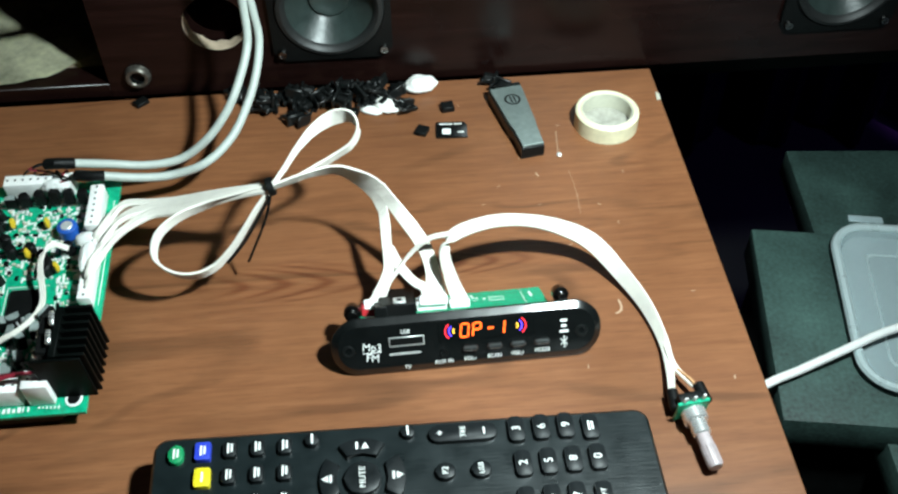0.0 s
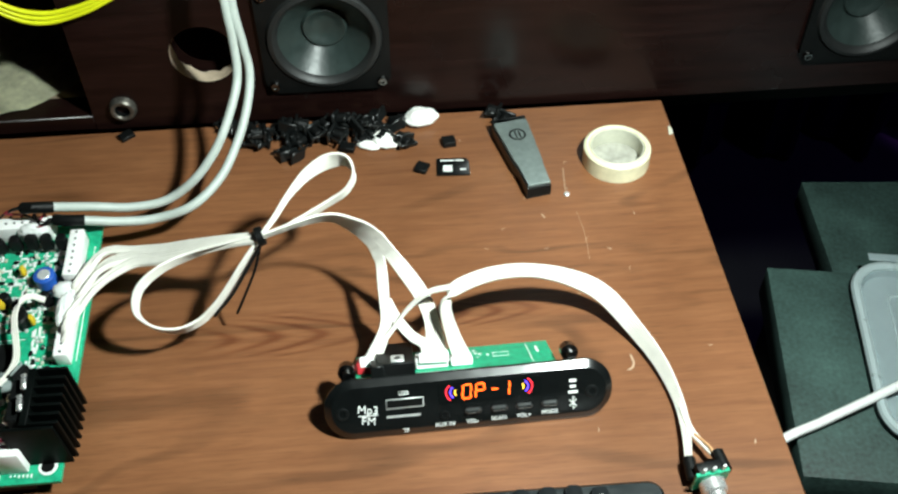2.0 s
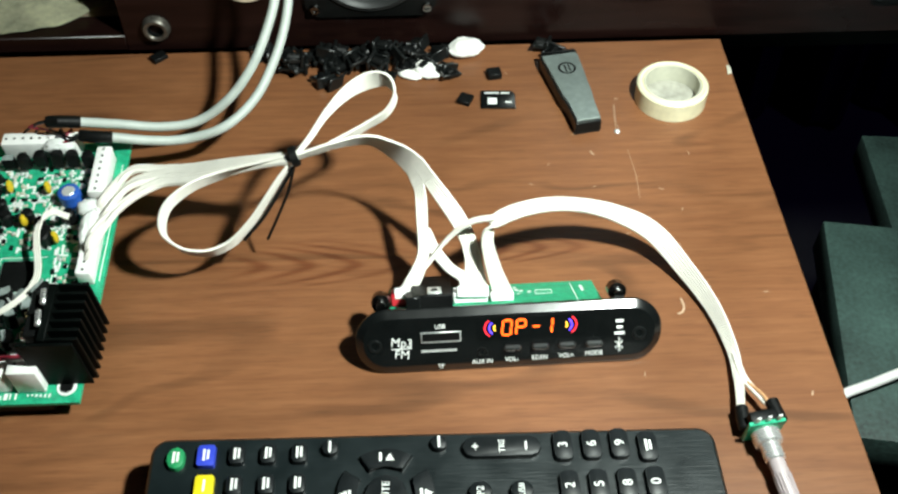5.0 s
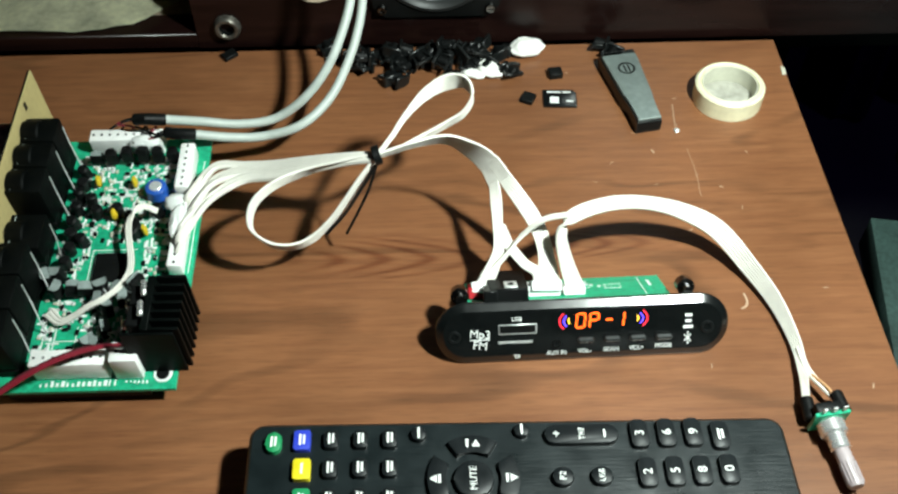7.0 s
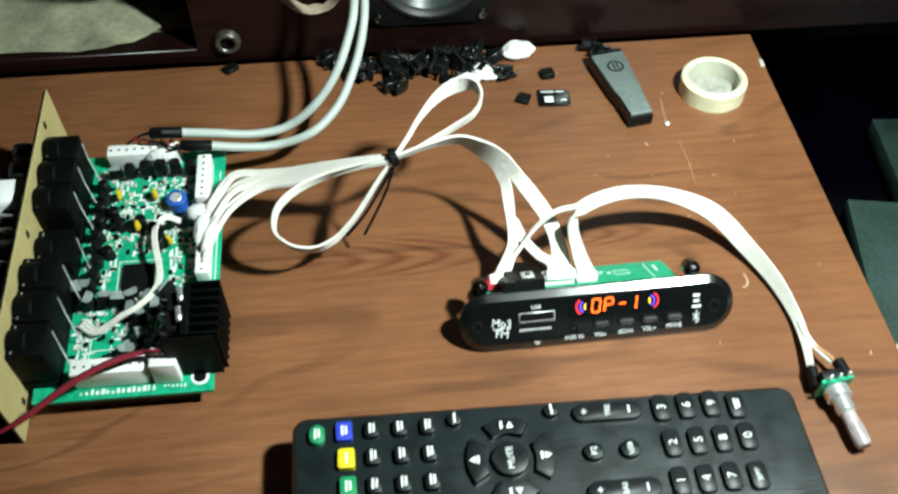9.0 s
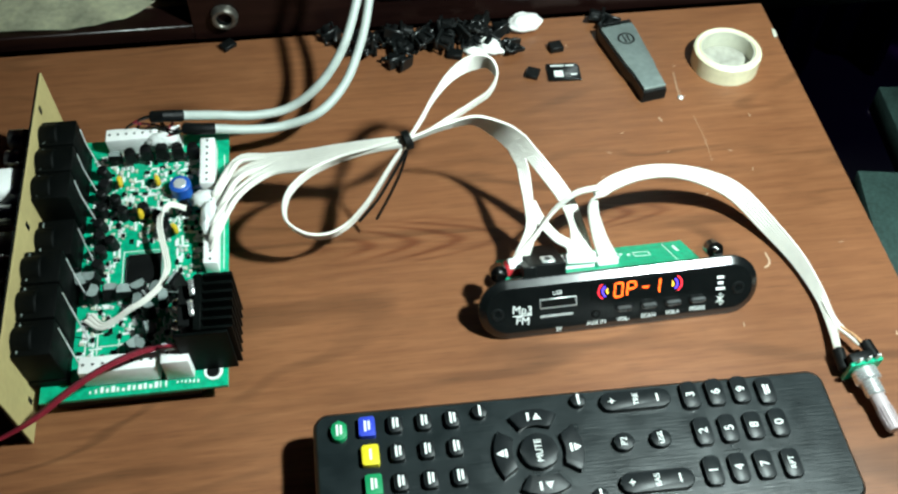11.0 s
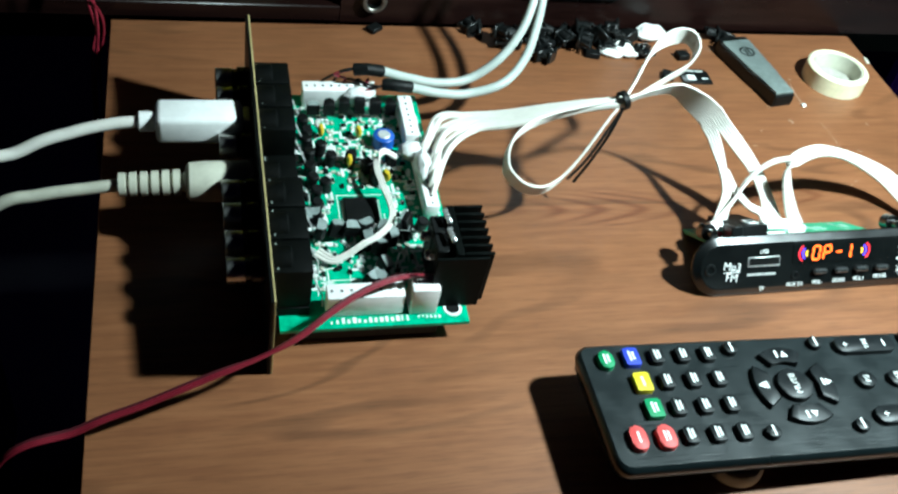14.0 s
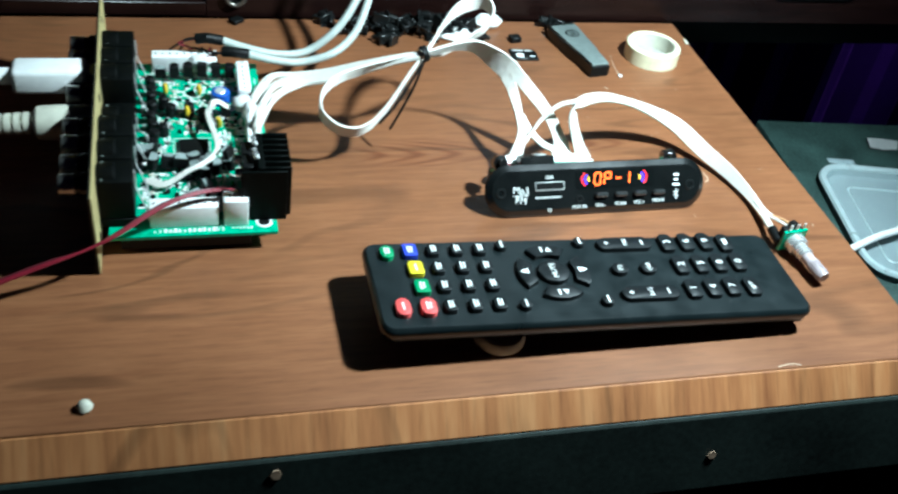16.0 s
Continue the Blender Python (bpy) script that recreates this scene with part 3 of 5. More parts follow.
def driver(at):
    d = thing("speaker_driver", at, "small black full-range speaker driver with square frame screwed to the cabinet", "speaker", "drivers in the cabinet")
    # local z points out of the baffle
    bm = bmesh.new()
    n = 56
    inner = [(0.0262 * math.cos(2 * math.pi * k / n), 0.0262 * math.sin(2 * math.pi * k / n)) for k in range(n)]
    outer = []
    for k in range(n):
        t = 2 * math.pi * k / n
        c, s = math.cos(t), math.sin(t)
        f = 0.029 / max(abs(c), abs(s))
        f = min(f, 0.0375)
        outer.append((f * c, f * s))
    rows = [[bm.verts.new((*p, z)) for p in ring] for ring, z in ((outer, 0.0002), (outer, 0.0022), (inner, 0.0030), (inner, 0.0002))]
    for a, b in zip(rows, rows[1:] + rows[:1]):
        for k in range(n):
            bm.faces.new((a[k], a[(k + 1) % n], b[(k + 1) % n], b[k]))
    part("frame", bm, MATTE_BLACK, d)
    part("surround", lathe([(0.0261, 0.0022), (0.0250, 0.0040), (0.0232, 0.0044), (0.0216, 0.0032), (0.0208, 0.0012)], 56), CONE_RUBBER, d, "black rubber surround")
    part("cone", lathe([(0.0210, 0.0014), (0.0150, -0.0042), (0.0098, -0.0085)], 56), CONE, d, "dark grey-green paper cone")
    part("dust_cap", lathe([(0.0106, -0.0086), (0.0102, -0.0070), (0.0094, -0.0062), (0.0084, -0.0064), (0.0066, -0.0078), (0.0040, -0.0086), (0, -0.0088)], 40), CONE, d, "sunken dark dust cap")
    part("basket", lathe([(0.0235, 0.0001), (0.0230, -0.012), (0.014, -0.022), (0, -0.024)], 32), MATTE_BLACK, d)
    s = part("screw", lathe([(0, 0.0034), (0.0010, 0.0034), (0.0012, 0.0042), (0.0019, 0.0042), (0.0023, 0.0034), (0.0024, 0.0022)], 16), CHROME_DARK, d, "dull washer-head screw")
    s.matrix_basis = pose(-0.0248, -0.0240, 0)
    for x, y in ((0.0248, -0.024), (-0.0248, 0.024), (0.0248, 0.024)):
        again(s, pose(x, y, 0))
    return d


first = driver(pose(-0.160, FY - 0.0002, 0.045, 90, 0, 0))
copy_thing(first, pose(0.0928, FY - 0.0002, 0.045, 90, 0, 0))

socket = thing("jack_socket", pose(-0.2571, FY - 0.0002, 0.0115, 90, 0, 0), "round metal-ringed jack socket in the cabinet front", "socket")
part("ring", lathe([(0.0034, 0.0028), (0.0040, 0.0034), (0.0052, 0.0034), (0.0062, 0.0022), (0.0064, 0.0), (0.0034, 0.0)], 28), BRONZE, socket, "dull metal ring")
part("barrel", lathe([(0.0034, 0.0026), (0.0032, -0.010), (0, -0.011)], 20), MATTE_BLACK, socket)

# pale cloth crumpled on the cabinet floor behind the opening
bm = bmesh.new()
nx, ny = 44, 20
grid = [[None] * (ny + 1) for _ in range(nx + 1)]
for i in range(nx + 1):
    for j in range(ny + 1):
        u, v = i / nx, j / ny
        x, y = -0.56 + 0.283 * u, 0.0052 + 0.178 * v + 0.030 * max(0.0, u - 0.86) ** 2 / 0.0196 * (1 - v)
        h = 0.0092 + 0.004 * noise.noise((x * 26, y * 26, 3)) + 0.0045 * abs(noise.noise((x * 60, y * 45, 7))) + 0.022 * v * (0.6 + 0.5 * noise.noise((x * 9, 0, 1)))
        grid[i][j] = bm.verts.new((x - 0.02 * v, y, max(0.0082 if v < 0.1 else 0.0075, h * (1 if u < 0.9 else 1 - (u - 0.9) * 2))))
for i in range(nx):
    for j in range(ny):
        bm.faces.new((grid[i][j], grid[i + 1][j], grid[i + 1][j + 1], grid[i][j + 1]))
bmesh.ops.solidify(bm, geom=list(bm.faces), thickness=-0.0008)
tagged(link_mesh("cloth", bm, CLOTH), "pale crumpled cloth lying inside the speaker cabinet", "cloth")


def wire(name, points, radius, material, label, category="cable", n=10, per=8, group=""):
    return tagged(link_mesh(name, sweep(spline(points, per), radius, n), material), label, category, group)


for k, dz in enumerate((0.0, 0.0024, 0.0050)):
    wire("yellow_wire", [(-0.330, -0.002, 0.12 + dz), (-0.306, -0.004, 0.084 + dz), (-0.2910, -0.005, 0.0715 + dz), (-0.2800, -0.005, 0.0662 + dz), (-0.2680, -0.004, 0.0662 + dz * 0.8), (-0.2500, -0.003, 0.0725 + dz * 0.6), (-0.236, -0.002, 0.084 + dz * 0.6), (-0.228, -0.001, 0.12), (-0.226, 0.0, 0.235)], 0.0011, YELLOW_WIRE, "bright yellow wire hanging in front of the cabinet", group="yellow wires")

# ---- loose things along the back of the table ----
rnd = random.Random(11)


def clip():
    c = thing("plastic_clip", pose(0, 0, 0), "small black plastic push-in clip lying in a heap", "clip", "heap of black clips")
    bm = box(-0.0045, 0.0045, -0.0028, 0.0028, 0, 0.0016, 0.0004, 1)
    part("flange", bm, BLACK, c)
    part("barrel", rod(0.0022, 0.0016, 0.0065, 10, 0.0004), MATTE_BLACK, c)
    for s in (-1, 1):
        part("prong", box(s * 0.0026 - 0.0005, s * 0.0026 + 0.0005, -0.0011, 0.0011, 0.0016, 0.0078, 0.0003, 1, turn=pose(0, 0, 0, 0, s * 12, 0)), BLACK, c)
    part("cross_bar", box(-0.0050, 0.0050, -0.0006, 0.0006, 0.0060, 0.0072, 0.0002, 1), BLACK, c)
    return c


clip_one = clip()
spots = []
for k in range(36):
    u = k / 35
    x = -0.2000 + 0.070 * u + rnd.uniform(-0.003, 0.003)
    y = -0.0065 - rnd.random() * 0.011
    spots.append((x, y, 0.0030 if k % 3 else 0.0072))
spots += [(-0.1800, -0.0275, 0.0030), (-0.1755, -0.0285, 0.0028), (-0.2055, -0.0060, 0.0030), (-0.2090, -0.0055, 0.0030), (-0.1285, -0.0195, 0.0030), (-0.1255, -0.0215, 0.0030), (-0.0800, -0.0060, 0.0035), (-0.0770, -0.0080, 0.0032)]
for k, (x, y, z) in enumerate(spots):
    m = pose(x, y, z, rnd.uniform(70, 110), rnd.uniform(-25, 25), rnd.uniform(0, 360))
    if k == 0:
        clip_one.matrix_world = m
    else:
        copy_thing(clip_one, m)


def lump(name, at, rx, ry, h, label, seed):
    bm = bmesh.new()
    bmesh.ops.create_icosphere(bm, subdivisions=3, radius=1)
    for v in bm.verts:
        q = v.co.copy()
        f = 1 + 0.18 * noise.noise(q * 1.7 + Vector((seed, 0, 0)))
        v.co = Vector((q.x * rx * f, q.y * ry * f, max(0.0, (q.z * 0.6 + 0.5) * h * f)))
    ob = link_mesh(name, bm, WAX)
    ob.matrix_world = at
    return tagged(ob, label, "lump", "white lumps")


lump("white_lump", pose(-0.1180, -0.0060, 0.0001, 0, 0, 15), 0.0080, 0.0058, 0.0060, "white rounded lump of putty on the table", 2)
lump("white_lump", pose(-0.1360, -0.0185, 0.0001, 0, 0, 40), 0.0055, 0.0075, 0.0040, "white flat lump of putty beside black clips", 5)
lump("white_lump", pose(-0.1435, -0.0215, 0.0001, 0, 0, -20), 0.0060, 0.0030, 0.0025, "small white flake of putty beside black clips", 9)


def chip(at, sx, sy, sz, label):
    ob = link_mesh("small_block", box(-sx / 2, sx / 2, -sy / 2, sy / 2, 0, sz, 0.0003, 1), MATTE_BLACK)
    ob.matrix_world = at
    return tagged(ob, label, "component", "small loose parts")


chip(pose(-0.1200, -0.0390, 0.0001, 0, 0, -25), 0.0058, 0.0062, 0.0022, "small dark component beside the memory card")
chip(pose(-0.1064, -0.0228, 0.0001, 0, 0, 8), 0.0062, 0.0055, 0.0030, "small dark component behind the memory card")
chip(pose(-0.1535, -0.0225, 0.0001, 0, 0, -15), 0.0070, 0.0050, 0.0028, "small dark component below the heap of clips")
chip(pose(-0.2570, -0.0045, 0.0001, 0, 0, 40), 0.0070, 0.0050, 0.0022, "small dark component under the jack socket")

card = thing("memory_card", pose(-0.1058, -0.0392, 0.0001, 0, 0, -3), "black micro memory card with white print lying flat", "memory card")
part("card_body", prism([(-0.0075, -0.0055), (0.0075, -0.0055), (0.0075, 0.0035), (0.0060, 0.0050), (0.0060, 0.0055), (-0.0075, 0.0055)], 0, 0.0010, 0.0002), GLOSS_BLACK, card)
part("print_block", box(-0.0045, -0.0005, -0.0035, 0.0005, 0.0010, 0.0011), SILK, card, "white printed square")
for x0, x1, y in ((-0.0058, 0.0005, 0.0034), (0.0012, 0.0050, 0.0034), (0.0030, 0.0058, -0.0025)):
    part("print_bar", box(x0, x1, y, y + 0.0008, 0.0010, 0.0011), SILK, card)

stick = thing("flash_drive", pose(-0.0695, -0.0613, 0.0001, 0, 0, 10), "dark grey metal flash drive with tapered end", "flash drive")
OUT = [(-0.0058, 0.0), (0.0052, 0.0), (0.0054, 0.012), (0.0064, 0.0165), (0.0082, 0.043), (0.0076, 0.0462), (-0.0078, 0.0475), (-0.0088, 0.044), (-0.0070, 0.0165), (-0.0058, 0.012)]
part("case", prism(OUT, 0, 0.0062, 0.0003), BLACK, stick, "black plastic underside")
part("top_plate", prism([(x * 0.94 + 0.0003, 0.0009 + y * 0.965) for x, y in OUT], 0.0063, 0.0072, 0.0003), STICK, stick, "brushed grey metal top")
part("end_cap", box(-0.0082, 0.0080, 0.0440, 0.0474, 0.0004, 0.0072, 0.0005, 1), BLACK, stick)
part("mouth", box(-0.0052, 0.0052, -0.0003, 0.0, 0.0012, 0.0056), MATTE_BLACK, stick)
part("emblem", lathe([(0.0030, 0.0073), (0.0035, 0.0075), (0.0040, 0.0073)], 28), BLACK, stick, "dark round emblem").matrix_basis = pose(0.0005, 0.0345, 0)
part("emblem_bar", box(-0.0012, -0.0004, -0.0022, 0.0022, 0.0072, 0.0074), BLACK, stick).matrix_basis = pose(0.0005, 0.0345, 0)
part("emblem_bar", box(0.0006, 0.0014, -0.0022, 0.0022, 0.0072, 0.0074), BLACK, stick).matrix_basis = pose(0.0005, 0.0345, 0)

tape = thing("tape_roll", pose(-0.0312, -0.0410, 0.0001), "small roll of yellowed clear tape lying flat", "tape")
part("roll", lathe([(0.0122, 0.0), (0.0122, 0.0084), (0.0126, 0.0090), (0.0132, 0.0086), (0.0140, 0.0090), (0.0147, 0.0087), (0.0152, 0.0082), (0.0153, 0.0), (0.0122, 0.0)], 56), TAPE, tape)
part("core", lathe([(0.0116, 0.0002), (0.0116, 0.0086), (0.0121, 0.0086), (0.0121, 0.0002), (0.0116, 0.0002)], 48), CREAM, tape, "pale inner core")
part("liner", lathe([(0, 0.0006), (0.0114, 0.0006), (0.0115, 0.0001)], 40), FILM, tape, "grey film across the middle")

# ---- the MP3 panel ----
panel = thing("player_panel", pose(-0.1117, -0.1788, 0.0018, 0, 0, 1.3) @ pose(0, 0, 0, 57, 0, 0), "black oval music player panel with lit display, leaning back", "player panel")
bm = bmesh.new()
rows = []
for inset, z in ((0.0006, -0.0034), (0.0, -0.0028), (0.0, -0.0019), (0.0003, -0.0016), (0.0027, -0.00005), (0.0030, 0.0)):
    rows.append([bm.verts.new((x, y, z)) for x, y in round_rect(0, 0.01125, 0.104 - 2 * inset, 0.0225 - 2 * inset, 0.0108 - inset, 18)])
for a, b in zip(rows, rows[1:]):
    for k in range(len(a)):
        bm.faces.new((a[k], a[(k + 1) % len(a)], b[(k + 1) % len(b)], b[k]))
bm.faces.new(rows[0][::-1])
bm.faces.new(rows[-1])
part("faceplate", bm, PANEL_BLACK, panel, smooth=False)
part("display_window", prism(round_rect(0.0075, 0.0150, 0.037, 0.0075, 0.0008, 3), 0, 0.00025), GLOSS_BLACK, panel, "dark display window")
SEG = {"0": "abcdef", "P": "abefg", "-": "g", "1": "bc"}


def segment_bars(ch):
    w, h, t = 0.0029, 0.0052, 0.00062
    spots = {"a": (0, h / 2, 1), "g": (0, 0, 1), "d": (0, -h / 2, 1), "f": (-w / 2, h / 4, 0), "b": (w / 2, h / 4, 0), "e": (-w / 2, -h / 4, 0), "c": (w / 2, -h / 4, 0)}
    for s in SEG[ch]:
        x, y, flat = spots[s]
        yield (x, y, (w - t, t)) if flat else (x, y, (t, h / 2 - t * 0.6))


for ch, x in (("0", -0.0010), ("P", 0.0037), ("-", 0.0090), ("1", 0.0128)):
    digit = part("digit", box(-0.0001, 0.0001, -0.0001, 0.0001, 0, 0.0001), GLOSS_BLACK, panel, "glowing orange-red display digit")
    digit.matrix_basis = pose(x, 0.0150, 0.00026)
    for sx, sy, (w, h) in segment_bars(ch):
        part("segment", box(sx - w / 2 + sy * 0.12, sx + w / 2 + sy * 0.12, sy - h / 2, sy + h / 2, 0, 0.0002), DIGIT, digit, smooth=False)
for side in (-1, 1):
    for k, (m, r) in enumerate(((ARC_YELLOW, 0.0016), (ARC_BLUE, 0.0032), (ARC_RED, 0.0047))):
        cx = 0.0070 + side * 0.0108
        a = [radians(-48 + 96 * i / 10) for i in range(11)]
        line = [Vector((cx + side * r * math.cos(t), 0.0150 + r * 0.8 * math.sin(t), 0.0003)) for t in a]
        part("sound_arc", sweep(line, 0.00028, 5), m, panel, "lit coloured sound arc")
FACE = 0.0002
for text, size, x, y in (("USB", 0.0021, -0.0235, 0.0165), ("TF", 0.0021, -0.0235, 0.0022), ("AUX IN", 0.0021, -0.0095, 0.0032), ("VOL-", 0.0021, 0.0005, 0.0034), ("SCAN", 0.0021, 0.0100, 0.0036), ("VOL+", 0.0021, 0.0190, 0.0038), ("MODE", 0.0021, 0.0285, 0.0042)):
    lettering(text, size, pose(x, y, FACE), panel)
for text, y, size in (("Mp3", 0.0112, 0.0042), ("FM", 0.0070, 0.0042)):
    lettering(text, size, pose(-0.0365, y, FACE) @ Matrix(((1, 0.25, 0, 0), (0, 1, 0, 0), (0, 0, 1, 0), (0, 0, 0, 1))), panel)
part("print_bar", box(-0.0400, -0.0330, 0.0090, 0.0093, 0, 0.0002), SILK, panel)
for y, w in ((0.0148, 0.0026), (0.0126, 0.0020), (0.0104, 0.0034)):
    part("print_bar", box(0.0372 - w / 2, 0.0372 + w / 2, y, y + 0.0010, 0, 0.0002), SILK, panel)
bt = [(0.0358, 0.0080), (0.0383, 0.0056), (0.0371, 0.0044), (0.0371, 0.0092), (0.0383, 0.0080), (0.0358, 0.0056)]
part("symbol", sweep([Vector((x, y, 0.0002)) for x, y in bt], 0.00022, 5), SILK, panel, "white wireless symbol")
part("usb_port", box(-0.0300, -0.0165, 0.0108, 0.0146, -0.0001, 0.0003, 0.0002, 1), TIN, panel, "metal-rimmed socket")
part("usb_tongue", box(-0.0296, -0.0169, 0.0115, 0.0143, 0.0002, 0.0005), MATTE_BLACK, panel)
part("card_slot", box(-0.0300, -0.0180, 0.0075, 0.0083, -0.0001, 0.0002), TIN, panel, "thin card slot")
part("aux_jack", lathe([(0.0009, 0.0), (0.0010, 0.0004), (0.0016, 0.0004), (0.0018, 0)], 18), MATTE_BLACK, panel).matrix_basis = pose(-0.0095, 0.0066, 0)
for x in (0.0008, 0.0102, 0.0192, 0.0284):
    part("button", box(x - 0.0030, x + 0.0030, 0.0068, 0.0090, 0, 0.0021, 0.0007, 1), KEY_FACE, panel, "small push button", False)
for x in (-0.0455, 0.0440):
    part("mount_hole", lathe([(0.0013, 0.0001), (0.0014, 0.0004), (0.0021, 0.0004), (0.0024, 0.0)], 20), BLACK, panel).matrix_basis = pose(x, 0.0105, 0)
    part("bolt", lathe([(0, -0.0032), (0.0016, -0.0032), (0.0016, -0.0068), (0.0032, -0.0070), (0.0032, -0.0110), (0.0022, -0.0120), (0.0, -0.0121)], 18), CHROME_DARK, panel, "dull metal mounting bolt").matrix_basis = pose(x + (0.0025 if x < 0 else -0.0062), 0.0232, 0)
deck = part("circuit_board", box(-0.0400, 0.0335, 0.0178, 0.0194, -0.0320, -0.0036), PCB, panel, "green circuit board behind the panel", False)
T0 = 0.0194
part("silk_line", box(0.0250, 0.0253, T0, T0 + 0.0001, -0.0300, -0.0060), SILK, deck)
for x0, x1, z0, z1 in ((0.0115, 0.0175, -0.0240, -0.0238), (0.0115, 0.0175, -0.0200, -0.0198), (0.0115, 0.0117, -0.0240, -0.0198), (0.0173, 0.0175, -0.0240, -0.0198), (0.0015, 0.0035, -0.0250, -0.0242), (0.0280, 0.0290, -0.0270, -0.0210), (0.0050, 0.0060, -0.0210, -0.0205)):
    part("silk_line", box(x0, x1, T0, T0 + 0.0001, z0, z1), SILK, deck)
part("usb_housing", box(-0.0325, -0.0185, T0 + 0.0001, T0 + 0.0062, -0.0270, -0.0060, 0.0004, 1), MATTE_BLACK, panel, "dark socket housing")
part("under_housing", box(-0.0330, -0.0020, 0.0075, 0.0176, -0.0150, -0.0036, 0.0004, 1), MATTE_BLACK, panel)
part("aux_housing", box(-0.0345, -0.0295, T0 + 0.0001, T0 + 0.0060, -0.0120, -0.0050, 0.0004, 1), BLACK, panel)
part("aux_contact", box(-0.0270, -0.0222, T0 + 0.0063, T0 + 0.0070, -0.0125, -0.0064, 0.0003, 1), TIN, panel, "bright metal socket shell")
part("aux_hole", lathe([(0, 0.0002), (0.0011, 0.0002), (0.0012, 0)], 16), MATTE_BLACK, panel).matrix_basis = pose(-0.0246, T0 + 0.0070, -0.0093, -90, 0, 0)
part("red_socket", box(-0.0395, -0.0338, T0 + 0.0001, T0 + 0.0046, -0.0186, -0.0130, 0.0004, 1), RED, panel, "red wire socket")
part("wire_socket", box(-0.0180, -0.0060, T0 + 0.0001, T0 + 0.0042, -0.0190, -0.0130, 0.0004, 1), WHITE, panel, "white wire socket")
part("wire_socket", box(-0.0050, 0.0030, T0 + 0.0001, T0 + 0.0035, -0.0180, -0.0130, 0.0004, 1), WHITE, panel, "white wire socket")
rnd = random.Random(21)
for k in range(12):
    x, z = rnd.uniform(-0.014, 0.009), rnd.uniform(-0.0300, -0.0200)
    part("solder_pad", box(x, x + 0.0012, T0, T0 + 0.0004, z, z + 0.0008), TIN, deck)

# ---- the remote control ----
remote = thing("remote_control", pose(-0.2241, -0.2104, 0.0182, 0, 1.95, 0) @ pose(0, 0, 0, 0, 0, 0.3), "black remote control with coloured rubber keys, tilted on a cap", "remote control")
L, B = 0.1730, 0.0478
bm = bmesh.new()
rings = []
for inset, z, r in ((0.0085, -0.0121, 0.004), (0.0052, -0.0108, 0.005), (0.0010, -0.0062, 0.005), (0.0, -0.0025, 0.005), (0.0003, -0.0010, 0.005), (0.0014, 0.0, 0.004)):
    rings.append([bm.verts.new((x, y, z)) for x, y in round_rect(L / 2, -B / 2, L - 2 * inset, B - 2 * inset, r, 5)])
for a, b in zip(rings, rings[1:]):
    for k in range(len(a)):
        bm.faces.new((a[k], a[(k + 1) % len(a)], b[(k + 1) % len(b)], b[k]))
bm.faces.new(rings[0][::-1])
bm.faces.new(rings[-1])
part("body", bm, REMOTE_BLACK, remote, "black plastic shell")
part("seam", sweep([Vector((x, y, -0.0062)) for x, y in round_rect(L / 2, -B / 2, L - 0.0018, B - 0.0018, 0.005, 5)], 0.00018, 5), MATTE_BLACK, remote)


def key(x, y, w, h, r, material, text="", size=0.0026, label="", bars=0, height=0.0021):
    k = part("key", prism(round_rect(0, 0, w, h, min(r, w / 2 - 1e-5, h / 2 - 1e-5), 5), 0.0, height, 0.0005), material, remote, label)
    k.matrix_basis = pose(x / 1000, y / 1000, 0)
    if text:
        lettering(text, size, pose(0, 0, height + 0.00005, 0, 0, 90), k, depth=0.00005)
    for b in range(bars):
        o = 0.0012 * b - 0.0006 * (bars - 1)
        part("print_bar", box(o - 0.00036, o + 0.00036, -0.0018 + 0.0004 * b, 0.0020 - 0.0002 * b, height, height + 0.0001), SILK, k)
    return k


key(8.4, -8.0, 0.0050, 0.0070, 0.0024, KEY_GREEN, label="green key", bars=2)
key(17.3, -7.4, 0.0052, 0.0068, 0.0006, KEY_BLUE, label="blue key", bars=2)
key(17.7, -17.4, 0.0054, 0.0070, 0.0006, KEY_YELLOW, label="yellow key", bars=1)
key(18.0, -27.4, 0.0052, 0.0068, 0.0006, KEY_GREEN, label="green key", bars=2)
key(9.0, -37.6, 0.0052, 0.0084, 0.0022, KEY_RED, label="red key", bars=1)
key(18.2, -37.8, 0.0056, 0.0082, 0.0022, KEY_RED, label="red key", bars=2)
for x in (26.4, 35.7, 44.9):
    for y in (-7.2, -17.2, -27.3, -37.7):
        key(x, y, 0.0045, 0.0062, 0.0012, RUBBER, bars=2)
for x, y in ((54.0, -5.6), (54.6, -38.6), (86.9, -4.8), (87.2, -38.4)):
    key(x, y, 0.0050, 0.0050, 0.0025, RUBBER, bars=1)
key(98.6, -21.2, 0.0068, 0.0062, 0.0030, RUBBER, "P2", 0.0030)
key(110.8, -21.2, 0.0068, 0.0062, 0.0030, RUBBER, "USB", 0.0025)
